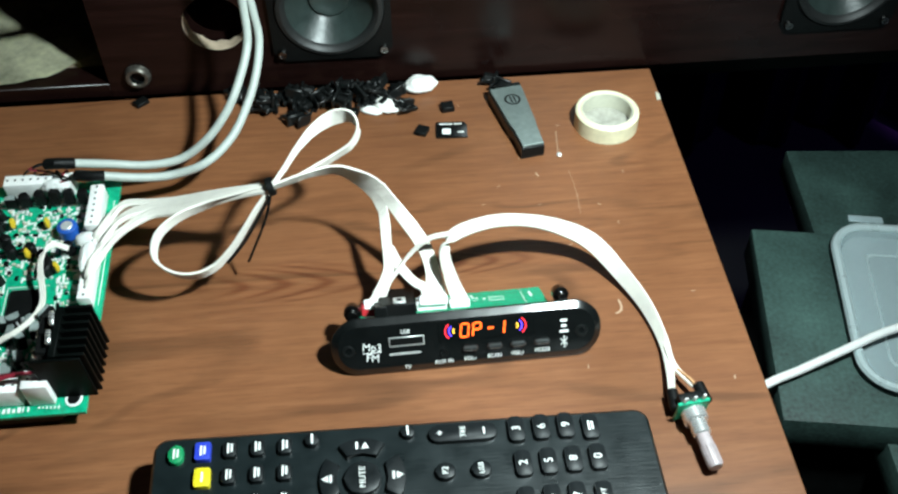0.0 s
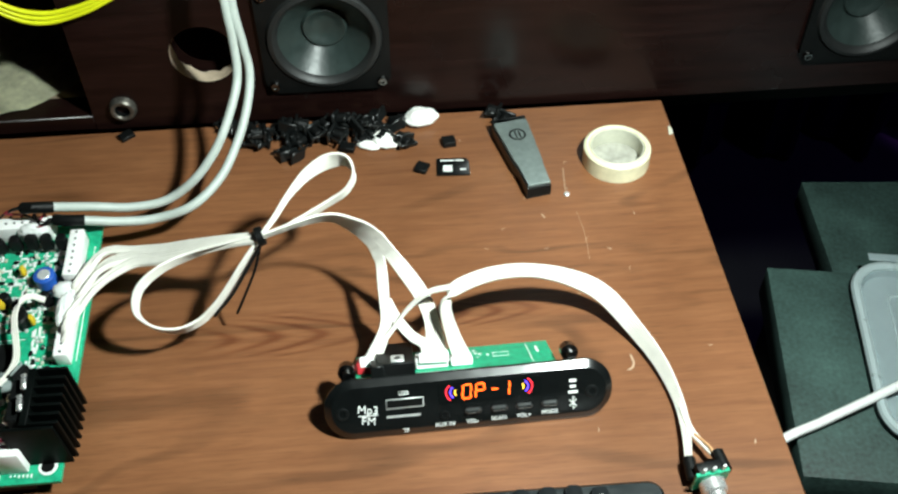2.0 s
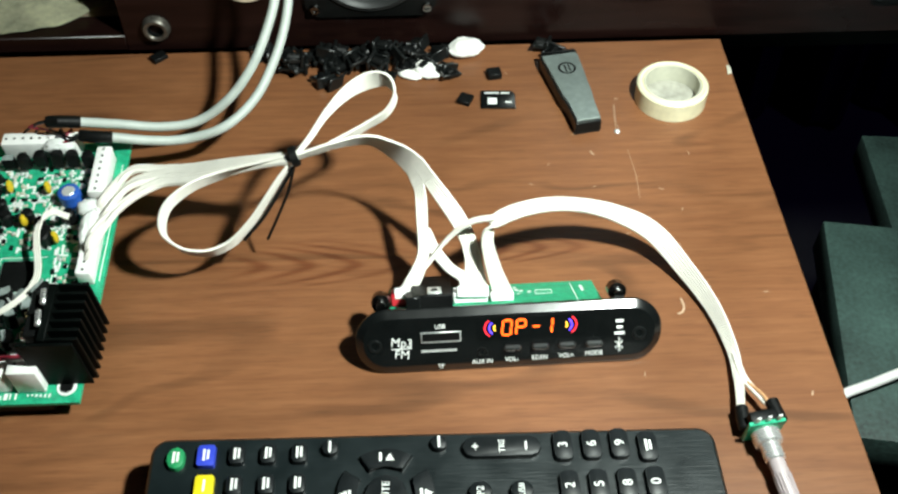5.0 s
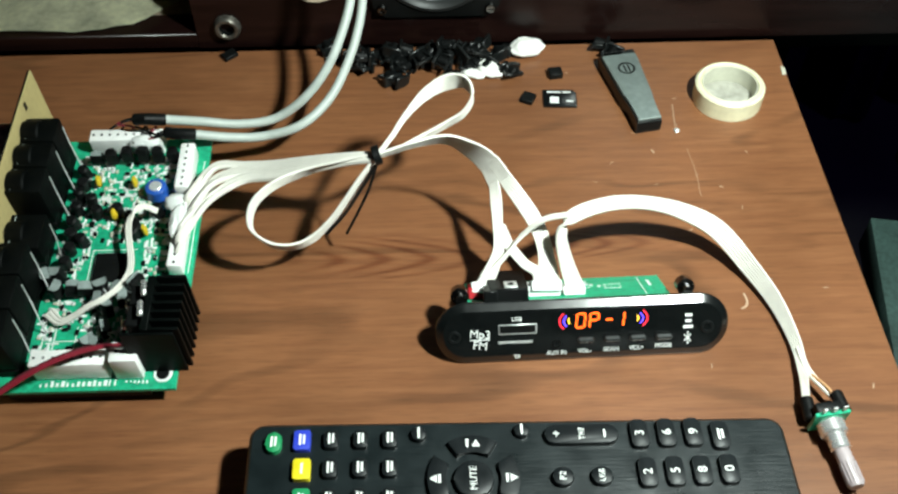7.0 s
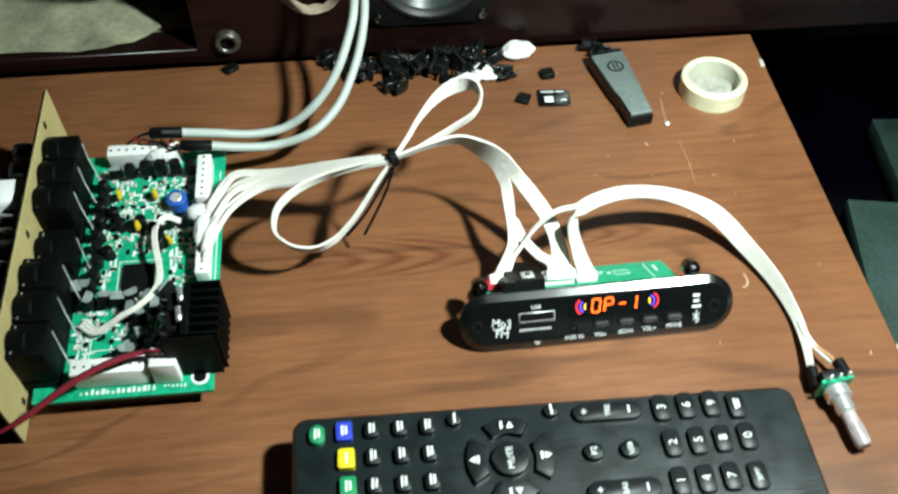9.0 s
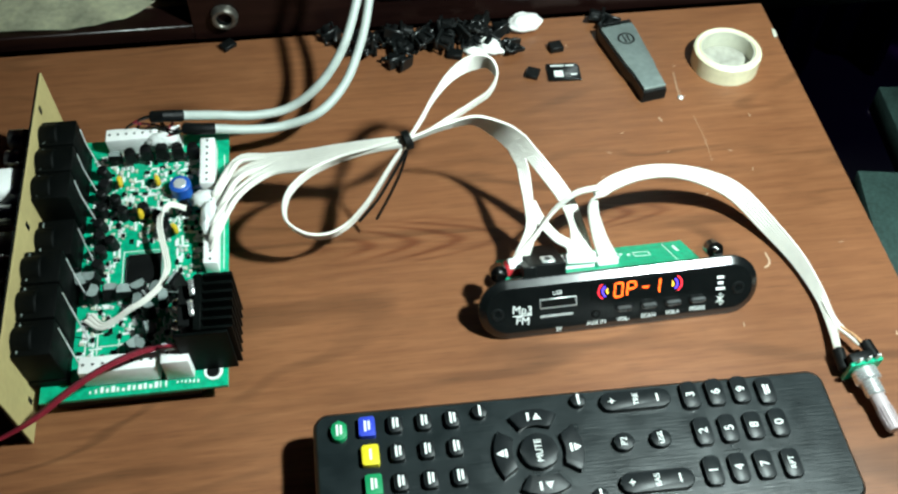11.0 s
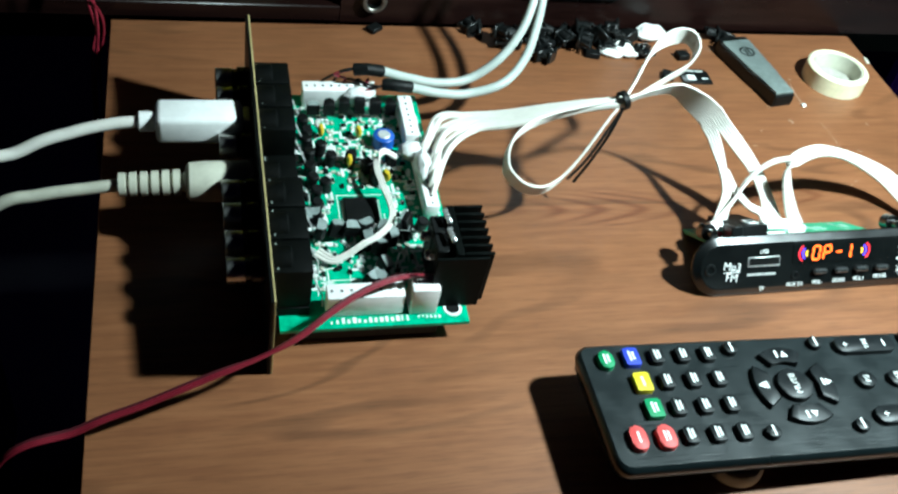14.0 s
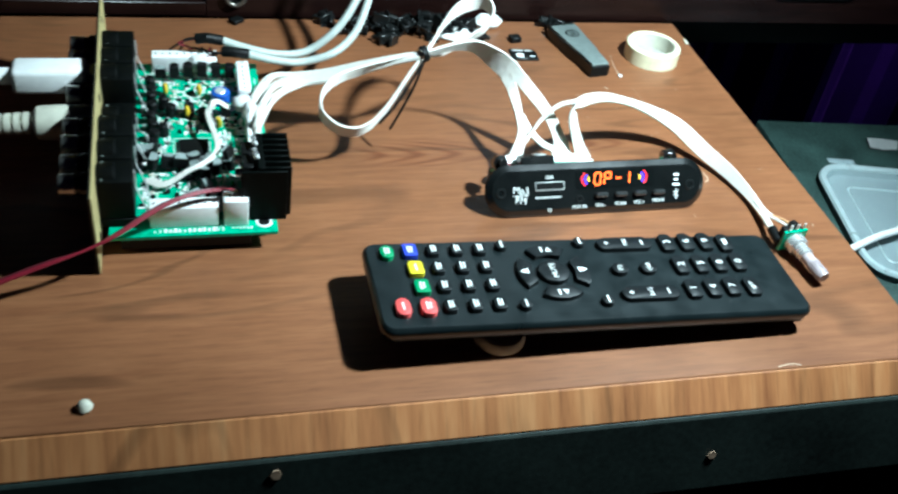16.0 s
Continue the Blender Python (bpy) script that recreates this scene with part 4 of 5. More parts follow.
for y, word in ((-6.6, "TRE"), (-35.4, "BAS")):
    k = key(106.0, y, 0.0240, 0.0068, 0.0034, RUBBER)
    lettering("+", 0.0042, pose(-0.0080, 0, 0.00215, 0, 0, 90), k, depth=0.00005)
    lettering(word, 0.0026, pose(0, 0, 0.00215, 0, 0, 90), k, depth=0.00005)
    part("print_bar", box(0.0070, 0.0076, -0.0014, 0.0014, 0.0021, 0.0022), SILK, k)
for text, x, y in (("3", 124.7, -6.7), ("6", 133.5, -6.5), ("9", 142.2, -6.4), ("2", 125.3, -20.2), ("5", 134.0, -20.0), ("8", 142.6, -19.8), ("0", 151.2, -19.6), ("1", 124.6, -34.0), ("4", 133.2, -33.8), ("7", 141.7, -33.5)):
    key(x, y, 0.0056, 0.0098, 0.0016, RUBBER, text, 0.0042, "black number key")
key(150.8, -7.6, 0.0056, 0.0098, 0.0016, RUBBER, bars=2)
key(150.6, -34.0, 0.0056, 0.0098, 0.0016, RUBBER, "RPT", 0.0026)
key(70.8, -21.5, 0.0125, 0.0125, 0.0062, RUBBER, "MUTE", 0.0031, "round middle key")
for a in (0, 90, 180, 270):
    ang = [radians(a + d) for d in (-33, -22, -11, 0, 11, 22, 33)]
    out = [(0.0145 * math.cos(t), 0.0150 * math.sin(t)) for t in ang] + [(0.0090 * math.cos(t), 0.0094 * math.sin(t)) for t in reversed(ang)]
    k = part("key", prism(out, 0, 0.0021, 0.0004), RUBBER, remote, "curved direction key")
    k.matrix_basis = pose(0.0708, -0.0215, 0)
    at = Vector((0.0118 * math.cos(radians(a)), 0.0121 * math.sin(radians(a)), 0.0))
    at.x += (0.0008, 0.0012, -0.0008, 0.0012)[a // 90]
    part("arrow", prism([(-0.0012, 0.0013), (-0.0012, -0.0013), (0.0012, 0)], 0.0021, 0.0022), SILK, k, smooth=False).matrix_basis = pose(at.x, at.y, 0, 0, 0, a)
    bar = at.x + (-0.0022, -0.0028, 0.0020, -0.0028)[a // 90]
    part("print_bar", box(bar - 0.0004, bar + 0.0004, at.y - 0.0014, at.y + 0.0014, 0.0021, 0.0022), SILK, k)
cap = link_mesh("round_cap", lathe([(0, 0.0), (0.0092, 0.0), (0.0100, 0.0010), (0.0098, 0.0032), (0.0088, 0.0044), (0, 0.0046)], 30), CREAM)
cap.location = (-0.1768, -0.2478, 0.0001)
tagged(cap, "cream round plastic cap under the remote control", "cap")

# ---- the decoder board with its back plate ----
amp = thing("decoder_board", pose(-0.3185, -0.2008, 0.0003, 4.3, 0, 0), "green audio board with khaki back plate and black heat sink", "circuit board")
part("back_plate", box(-0.0006, 0.0, 0, 0.135, 0, 0.0375, 0.0001, 1), PLATE, amp, "khaki back plate standing upright", False)
part("plate_face", box(-0.0015, -0.00065, 0, 0.135, 0, 0.0373, 0.0002, 1), MATTE_BLACK, amp, "black painted outer face of the plate", False)
for y, z in ((0.012, 0.008), (0.0685, 0.030), (0.1195, 0.0335)):
    part("plate_slot", box(0.0, 0.0003, y - 0.0009, y + 0.0009, z - 0.0016, z + 0.0016), MATTE_BLACK, amp)
X0, X1, Y0, Y1, ZT = 0.0030, 0.0658, 0.0105, 0.124, 0.0080
pcb = part("circuit_board", box(X0, X1, Y0, Y1, ZT - 0.0016, ZT, 0.0001, 1), PCB, amp, "green circuit board crowded with parts", False)
part("base", box(X0 + 0.004, X1 - 0.010, Y0 + 0.0015, Y1 - 0.004, 0.0002, ZT - 0.0018, 0.0003, 1), MATTE_BLACK, amp, "black base under the board")
part("mount_ring", lathe([(0.0023, ZT + 0.0003), (0.0031, ZT + 0.0003), (0.0033, ZT)], 26), SILK, pcb, "white ring round a hole").matrix_basis = pose(0.0608, 0.0163, 0)
part("mount_hole", lathe([(0, ZT + 0.0001), (0.0023, ZT + 0.0001), (0.0023, ZT)], 20), MATTE_BLACK, pcb).matrix_basis = pose(0.0608, 0.0163, 0.0001)
part("mount_ring", lathe([(0.0014, ZT + 0.0003), (0.0026, ZT + 0.0003), (0.0028, ZT)], 24), SILK, pcb).matrix_basis = pose(0.0155, 0.0555, 0)


def jack_block(y0, y1, count, top, name="socket_block"):
    b = part(name, box(0.0002, 0.0128, y0, y1, ZT, ZT + 0.004, 0.0003, 1), SOCKET_BLACK, amp, "black phono socket block")
    w = (y1 - y0) / count
    for k in range(count):
        a = y0 + k * w
        part("socket_body", box(0.0002, 0.0130, a + 0.0003, a + w - 0.0003, ZT + 0.0041, top, 0.0006), SOCKET_BLACK, b)
        part("contact", sweep([Vector((0.0132, a + w * 0.86, top - 0.004)), Vector((0.0134, a + w * 0.80, top - 0.012)), Vector((0.0172, a + w * 0.30, ZT + 0.0045)), Vector((0.0174, a + w * 0.22, ZT + 0.0002))], 0.00028, 6), TIN, b)
        part("seam", box(0.0020, 0.0024, a + 0.0014, a + w - 0.0014, top, top + 0.0002), PALE_GREY, b)
        part("collar", lathe([(0.0040, 0), (0.0052, 0.0), (0.0056, 0.0012), (0.0056, 0.0060), (0.0050, 0.0066)], 18), SOCKET_BLACK, b).matrix_basis = pose(0.0003, a + w / 2, top - 0.0030, 0, 90, 0)
    return b


jack_block(0.0165, 0.0580, 3, 0.0300)
jack_block(0.0610, 0.0770, 1, 0.0215)
jack_block(0.0790, 0.1160, 3, 0.0310)
tip = None
for y in (0.0235, 0.0345, 0.0465, 0.0570, 0.0790, 0.0925, 0.1040, 0.1140):
    m = pose(-0.0016, y, 0.0238, 0, -90, 0)
    if tip is None:
        tip = part("socket_tip", lathe([(0, 0.0040), (0.0022, 0.0040), (0.0024, 0.0116), (0.0036, 0.0118), (0.0040, 0.0112), (0.0040, 0.0042), (0.0048, 0.0038), (0.0048, 0.0)], 22), GLOSS_BLACK, amp, "black round phono socket tip")
        ring = part("contact_ring", lathe([(0.0040, 0.0058), (0.0043, 0.0060), (0.0043, 0.0114), (0.0040, 0.0117)], 22), PLATED, tip, "plated sleeve")
        tip.matrix_basis = m
    else:
        t = again(tip, m)
        again(ring, Matrix(), t)

sink = part("heat_sink", box(0.0585, 0.0612, 0.0185, 0.0400, ZT, 0.0335, 0.0003, 1), ANODISED, amp, "black finned heat sink")
fin = part("fin", box(0.0613, 0.0712, 0, 0.0011, ZT + 0.0012, 0.0335, 0.0002, 1), ANODISED, sink)
fin.matrix_basis = pose(0, 0.0185, 0)
for k in range(1, 7):
    again(fin, pose(0, 0.0185 + k * 0.0034, 0))
part("front_wall", box(0.0520, 0.0695, 0.0172, 0.0183, ZT, 0.0325, 0.0002, 1), ANODISED, sink)
for y in (0.0255, 0.0335):
    part("transistor", box(0.0530, 0.0584, y - 0.0039, y + 0.0039, ZT + 0.004, ZT + 0.0235, 0.0004, 1), MATTE_BLACK, amp, "black power transistor")
    part("clip_screw", lathe([(0, 0.0030), (0.0014, 0.0028), (0.0019, 0.0018), (0.0019, 0.0)], 14), CHROME, amp, "bright screw head").matrix_basis = pose(0.0530, y, ZT + 0.0175, 0, -90, 0)
    part("clip", box(-0.0009, 0.0009, -0.0030, 0.0030, 0, 0.0012, 0.0003, 1), CHROME, amp, "bright bent clip").matrix_basis = pose(0.0582, y + 0.001, 0.0336, 0, -22, 8)

chip_ob = part("processor", box(-0.006, 0.006, -0.0062, 0.0062, 0.0004, 0.0018, 0.0002, 1), MATTE_BLACK, pcb, "black square processor chip")
chip_ob.matrix_basis = pose(0.0357, 0.0605, ZT)
pin = part("pin", box(-0.0002, 0.0002, -0.0010, 0.0, 0.0, 0.0006), TIN, chip_ob)
pin.matrix_basis = pose(-0.0055, -0.0062, 0)
for k in range(1, 12):
    again(pin, pose(-0.0055 + k * 0.001, -0.0062, 0))
for k in range(12):
    again(pin, pose(-0.0055 + k * 0.001, 0.0072, 0))
    again(pin, pose(-0.0060, -0.0055 + k * 0.001, 0, 0, 0, -90))
    again(pin, pose(0.0070, -0.0055 + k * 0.001, 0, 0, 0, -90))

can = part("capacitor", lathe([(0, 0.0072), (0.0040, 0.0072), (0.0048, 0.0066), (0.0050, 0.0), (0.0, 0.0)], 24), BLUE, pcb, "blue electrolytic capacitor")
can.matrix_basis = pose(0.0482, 0.0950, ZT) @ Matrix.Diagonal((0.85, 0.85, 0.8, 1))
part("can_top", lathe([(0, 0.0075), (0.0026, 0.0075), (0.0031, 0.0070)], 24), TIN, can, "bright metal top")
drum = part("capacitor", lathe([(0, 0.0058), (0.0017, 0.0058), (0.0022, 0.0052), (0.0022, 0.0), (0, 0)], 14), MATTE_BLACK, pcb, "small black capacitor")
drum.matrix_basis = pose(0.0400, 0.0815, ZT)
rnd = random.Random(5)
for k in range(8):
    again(drum, pose(0.0192 + rnd.uniform(-0.0004, 0.0004), 0.0620 + k * 0.0062, ZT, rnd.uniform(-9, 9), rnd.uniform(-9, 9), 0))
again(drum, pose(0.0427, 0.0765, ZT) @ Matrix.Diagonal((1.0, 1.75, 1.0, 1)))
for x, y in ((0.0240, 0.0720), (0.0235, 0.0905), (0.0500, 0.0850), (0.0555, 0.0520), (0.0265, 0.0850), (0.0345, 0.0860)):
    again(drum, pose(x, y, ZT, rnd.uniform(-8, 8), rnd.uniform(-8, 8), 0))
drop = part("film_capacitor", lathe([(0, 0), (0.0008, 0.0), (0.0020, 0.0016), (0.0022, 0.0032), (0.0014, 0.0048), (0, 0.0052)], 16), YELLOW, pcb, "yellow drop capacitor")
drop.matrix_basis = pose(0.0250, 0.1000, ZT + 0.0008) @ Matrix.Diagonal((0.55, 1, 1, 1))
for x, y, a in ((0.0392, 0.0990, 10), (0.0338, 0.0838, -8), (0.0465, 0.0755, 25)):
    again(drop, pose(x, y, ZT + 0.0008, 0, 0, a) @ Matrix.Diagonal((0.55, 1, 1, 1)))
td = part("transistor", prism([(-0.0024, -0.0012), (0.0024, -0.0012), (0.0024, 0.0008), (0.0012, 0.0018), (-0.0012, 0.0018), (-0.0024, 0.0008)], 0.0020, 0.0068, 0.0003), MATTE_BLACK, pcb, "small black transistor")
td.matrix_basis = pose(0.0230, 0.1110, ZT)
for k in range(1, 6):
    again(td, pose(0.0230 + k * 0.0060, 0.1110 + rnd.uniform(-0.0006, 0.0006), ZT, rnd.uniform(-12, 4), 0, rnd.uniform(-10, 10)) @ Matrix.Diagonal((0.85, 1.3, 1.25, 1)))
# separate pale grey cap laid on top of the black transistor
grey_top = part("pale_top", prism([(-0.0021, -0.0010), (0.0021, -0.0010), (0.0021, 0.0007), (0.0011, 0.0016), (-0.0011, 0.0016), (-0.0021, 0.0007)], 0.0068, 0.0070), PALE_GREY, td, "pale grey top", False)
for x, y in ((0.0188, 0.0562), (0.0188, 0.0491), (0.0242, 0.0478), (0.0289, 0.0494), (0.0352, 0.0488), (0.0438, 0.0491), (0.0369, 0.043), (0.0385, 0.0393), (0.0432, 0.0448), (0.0381, 0.0325), (0.05, 0.0474), (0.0335, 0.0279), (0.0379, 0.0273), (0.0145, 0.0549)):
    t3 = again(td, pose(x, y, ZT, rnd.uniform(-16, 16), rnd.uniform(-16, 16), rnd.uniform(0, 360)) @ Matrix.Diagonal((1.15, 1.25, 1.1, 1)))
    again(grey_top, Matrix(), t3)
wide = part("transistor", box(-0.0034, 0.0034, -0.0011, 0.0011, 0.0030, 0.0150, 0.0003, 1), MATTE_BLACK, pcb, "tall black power transistor with grey face")
wide.matrix_basis = pose(0.0512, 0.0462, ZT, -18, 8, 62) @ Matrix.Diagonal((0.9, 1, 0.75, 1))
part("metal_face", box(-0.0033, 0.0033, 0.0012, 0.0016, 0.0020, 0.0160), PALE_GREY, wide, "grey metal face")
leg3 = part("contact", sweep([Vector((0, 0, 0)), Vector((0.0006, 0.0004, 0.0035)), Vector((0.0020, 0.0012, 0.0062))], 0.00035, 5), TIN, pcb)
leg3.matrix_basis = pose(0.045, 0.034, ZT)
for k in range(16):
    again(leg3, pose(rnd.uniform(0.036, 0.052), rnd.uniform(0.026, 0.050), ZT, 0, 0, rnd.uniform(0, 360)))
# white wire sockets
def socket_strip(x0, x1, y0, y1, h, pins, label):
    s = part("wire_socket", box(x0, x1, y0, y1, ZT, ZT + h, 0.0005), WHITE, pcb, label)
    along = (x1 - x0) > (y1 - y0)
    for k in range(pins):
        f = (k + 0.5) / pins
        cx, cy = (x0 + f * (x1 - x0), (y0 + y1) / 2) if along else ((x0 + x1) / 2, y0 + f * (y1 - y0))
        part("slot", box(cx - 0.0004, cx + 0.0004, cy - 0.0004, cy + 0.0004, ZT + h, ZT + h + 0.0002), MATTE_BLACK, s)
    return s


socket_strip(0.0195, 0.0480, 0.1165, 0.1225, 0.0085, 9, "white wire socket along the back edge")
socket_strip(0.0560, 0.0615, 0.0925, 0.1150, 0.0078, 7, "white wire socket with nothing plugged in")
socket_strip(0.0578, 0.0630, 0.0565, 0.0870, 0.0070, 9, "white wire socket for the ribbon cable")
socket_strip(0.0180, 0.0435, 0.0150, 0.0213, 0.0098, 8, "long white socket along the front edge")
socket_strip(0.0455, 0.0548, 0.0145, 0.0222, 0.0125, 2, "white power socket")
for at, rx, ry, rz in (((0.0600, 0.0760, ZT + 0.0075), 0.0035, 0.0075, 0.0040), ((0.0575, 0.0870, ZT + 0.0050), 0.0050, 0.0035, 0.0035), ((0.0410, 0.1165, ZT + 0.0065), 0.0060, 0.0030, 0.0035)):
    bm = bmesh.new()
    bmesh.ops.create_icosphere(bm, subdivisions=3, radius=1)
    for v in bm.verts:
        f = 1 + 0.30 * noise.noise(v.co * 2.3 + Vector(at) * 90)
        v.co = Vector((at[0] + v.co.x * rx * f, at[1] + v.co.y * ry * f, at[2] + v.co.z * rz * f))
    part("glue", bm, GLUE, pcb, "milky blob of hot glue")
# small surface parts and white print
bit_black = part("chip_component", box(-0.0010, 0.0010, -0.0006, 0.0006, 0, 0.0008, 0.0001, 1), MATTE_BLACK, pcb)
bit_tin = part("solder_pad", lathe([(0, 0.0009), (0.0005, 0.0007), (0.0009, 0.0)], 8), TIN, pcb)
bit_silk = part("print_bar", box(-0.0014, 0.0014, -0.00045, 0.00045, 0, 0.00012), SILK, pcb)
bit_tan = part("chip_component", box(-0.0008, 0.0008, -0.0005, 0.0005, 0, 0.0007, 0.0001, 1), CREAM, pcb)
for k in range(760):
    src = (bit_black, bit_tin, bit_silk, bit_tan, bit_silk, bit_silk, bit_tin, bit_silk)[k % 8]
    while True:
        x, y = rnd.uniform(0.0145, 0.0570), rnd.uniform(0.0240, 0.1160)
        if not (0.0265 < x < 0.0455 and 0.0505 < y < 0.0725) and not (0.020 < x < 0.040 and y < 0.034 and rnd.random() < 0.7):
            break
    again(src, pose(x, y, ZT + 0.00005, 0, 0, rnd.choice((0, 90, 90, 180)) + rnd.uniform(-3, 3)))
bit_black.matrix_basis, bit_tin.matrix_basis = pose(0.0300, 0.0520, ZT), pose(0.0320, 0.0530, ZT)
bit_silk.matrix_basis, bit_tan.matrix_basis = pose(0.0340, 0.0730, ZT), pose(0.0440, 0.0560, ZT)
for k in range(15):
    w = rnd.uniform(0.0005, 0.0016)
    part("print_bar", box(0.0195 + k * 0.0018, 0.0195 + k * 0.0018 + w * 0.8, 0.0122, 0.0122 + rnd.uniform(0.0010, 0.0024), ZT, ZT + 0.0001), SILK, pcb)
for k in range(6):
    part("print_bar", box(0.0485 + k * 0.0014, 0.0491 + k * 0.0014, 0.0126 + rnd.uniform(0, 0.001), 0.0140, ZT, ZT + 0.0001), SILK, pcb)
for x0, x1, y0, y1 in ((0.0275, 0.0440, 0.0690, 0.0693), (0.0275, 0.0278, 0.0520, 0.0693), (0.0437, 0.0440, 0.0520, 0.0600), (0.0640, 0.0643, 0.058, 0.112), (0.021, 0.036, 0.0300, 0.0303), (0.021, 0.036, 0.0240, 0.0243), (0.028, 0.0283, 0.0240, 0.0360), (0.0275, 0.0440, 0.0517, 0.0520), (0.0165, 0.0169, 0.0240, 0.0440), (0.0205, 0.0209, 0.0270, 0.0400), (0.0165, 0.0240, 0.0352, 0.0356), (0.0180, 0.0225, 0.0290, 0.0296), (0.0420, 0.0426, 0.0240, 0.0360), (0.0380, 0.0440, 0.0250, 0.0256), (0.0225, 0.0229, 0.0560, 0.0660), (0.0470, 0.0474, 0.0560, 0.0720)):
    part("print_bar", box(x0, x1, y0, y1, ZT, ZT + 0.0001), SILK, pcb)
# the short white lead that jumps across the board
part("jumper_lead", ribbon([(0.0510, 0.0825, ZT + 0.006), (0.0455, 0.0820, ZT + 0.0095), (0.0422, 0.0745, ZT + 0.009), (0.0450, 0.0590, ZT + 0.007), (0.0449, 0.0525, ZT + 0.0075), (0.0427, 0.0471, ZT + 0.008), (0.0379, 0.0422, ZT + 0.008), (0.033, 0.04, ZT + 0.007), (0.0274, 0.0376, ZT + 0.0045), (0.0225, 0.0366, ZT + 0.003), (0.0175, 0.0411, ZT + 0.0022)], [(0.3, 1, 0.2), (0, 1, 0.5), (1, 0.2, 0.3), (1, 0.1, 0), (1, 0, 0), (1, -0.4, 0), (0.6, -0.8, 0), (0.5, -0.8, 0), (0.3, -1, 0), (0, -1, 0), (-0.4, -1, 0)], 3, 0.0008, 0.0005, spread=(1, 1, 1, 1, 1, 1, 1, 1, 1.1, 1.4, 1.9)), WIRE_WHITE, pcb, "short white jumper lead")

# ---- cables on the table ----
Y_SIDE = (-0.25, 1, 0.15)
harness = thing("ribbon_harness", pose(0, 0, 0), "white flat ribbon cable bundled into two loops by a black tie", "cable")
# from the decoder board's socket to the tie: single wires that gather
for k in range(8):
    f = k / 7
    y0 = -0.1405 + 0.026 * f
    g = (f - 0.5)
    part("gathered_wire", sweep(spline([(-0.2580, y0, 0.0175), (-0.2560, y0 + 0.004 * (1 - f), 0.0215 + 0.003 * math.sin(k)), (-0.2480, -0.1060 + 0.013 * g - 0.008 * (1 - f), 0.0235 + 0.0015 * math.cos(k * 2)), (-0.2360, -0.1055 + 0.0095 * g, 0.0255), (-0.2240, -0.1080 + 0.0080 * g, 0.0290), (-0.2100, -0.1115 + 0.0065 * g, 0.0350), (-0.1960, -0.1150 + 0.004 * g, 0.0410), (-0.1835, -0.1187 + 0.003 * g, 0.0458)], 7), 0.00124, 7), WIRE_WHITE, harness)
# the ribbon stands on edge: points name its upper edge, sides lean towards that edge


def hanging(points, sides, wires, pitch, spread, radius=0.0005):
    low = [Vector(p) - Vector(q).normalized() * (wires * pitch * f / 2 - 0.0012) for p, q, f in zip(points, sides, spread)]
    return ribbon(low, sides, wires, pitch, radius, spread=spread)


LEAN = (-0.05, -0.46, 0.89)
part("near_loop", hanging([(-0.1835, -0.1185, 0.0455), (-0.1900, -0.1230, 0.0390), (-0.1955, -0.1270, 0.0325), (-0.2015, -0.1310, 0.0260), (-0.2085, -0.1350, 0.0213), (-0.2160, -0.1385, 0.0210), (-0.2240, -0.1392, 0.0240), (-0.2298, -0.1365, 0.0300), (-0.2285, -0.1305, 0.0360), (-0.2210, -0.1235, 0.0385), (-0.2100, -0.1180, 0.0390), (-0.1960, -0.1175, 0.0425), (-0.1835, -0.1180, 0.0465)],
    [LEAN] * 13, 9, 0.00085, (0.4, 0.8, 1, 1, 1, 1, 1, 1, 1, 1, 0.9, 0.6, 0.3)), WIRE_WHITE, harness)
part("far_loop", hanging([(-0.1830, -0.1180, 0.0462), (-0.1780, -0.1125, 0.0500), (-0.1728, -0.1060, 0.0545), (-0.1660, -0.0985, 0.0585), (-0.1580, -0.0940, 0.0610), (-0.1510, -0.0950, 0.0612), (-0.1485, -0.0990, 0.0570), (-0.1515, -0.1020, 0.0515), (-0.1585, -0.1040, 0.0475), (-0.1680, -0.1085, 0.0450), (-0.1750, -0.1130, 0.0445), (-0.1830, -0.1180, 0.0455)],
    [LEAN] * 3 + [(-0.1, -0.3, 0.95), (0.0, -0.15, 1), (0.1, -0.3, 0.95)] + [LEAN] * 6, 10, 0.00085, (0.3, 0.5, 0.7, 0.9, 1, 0.9, 0.8, 0.7, 0.7, 0.7, 0.6, 0.3)), WIRE_WHITE, harness)
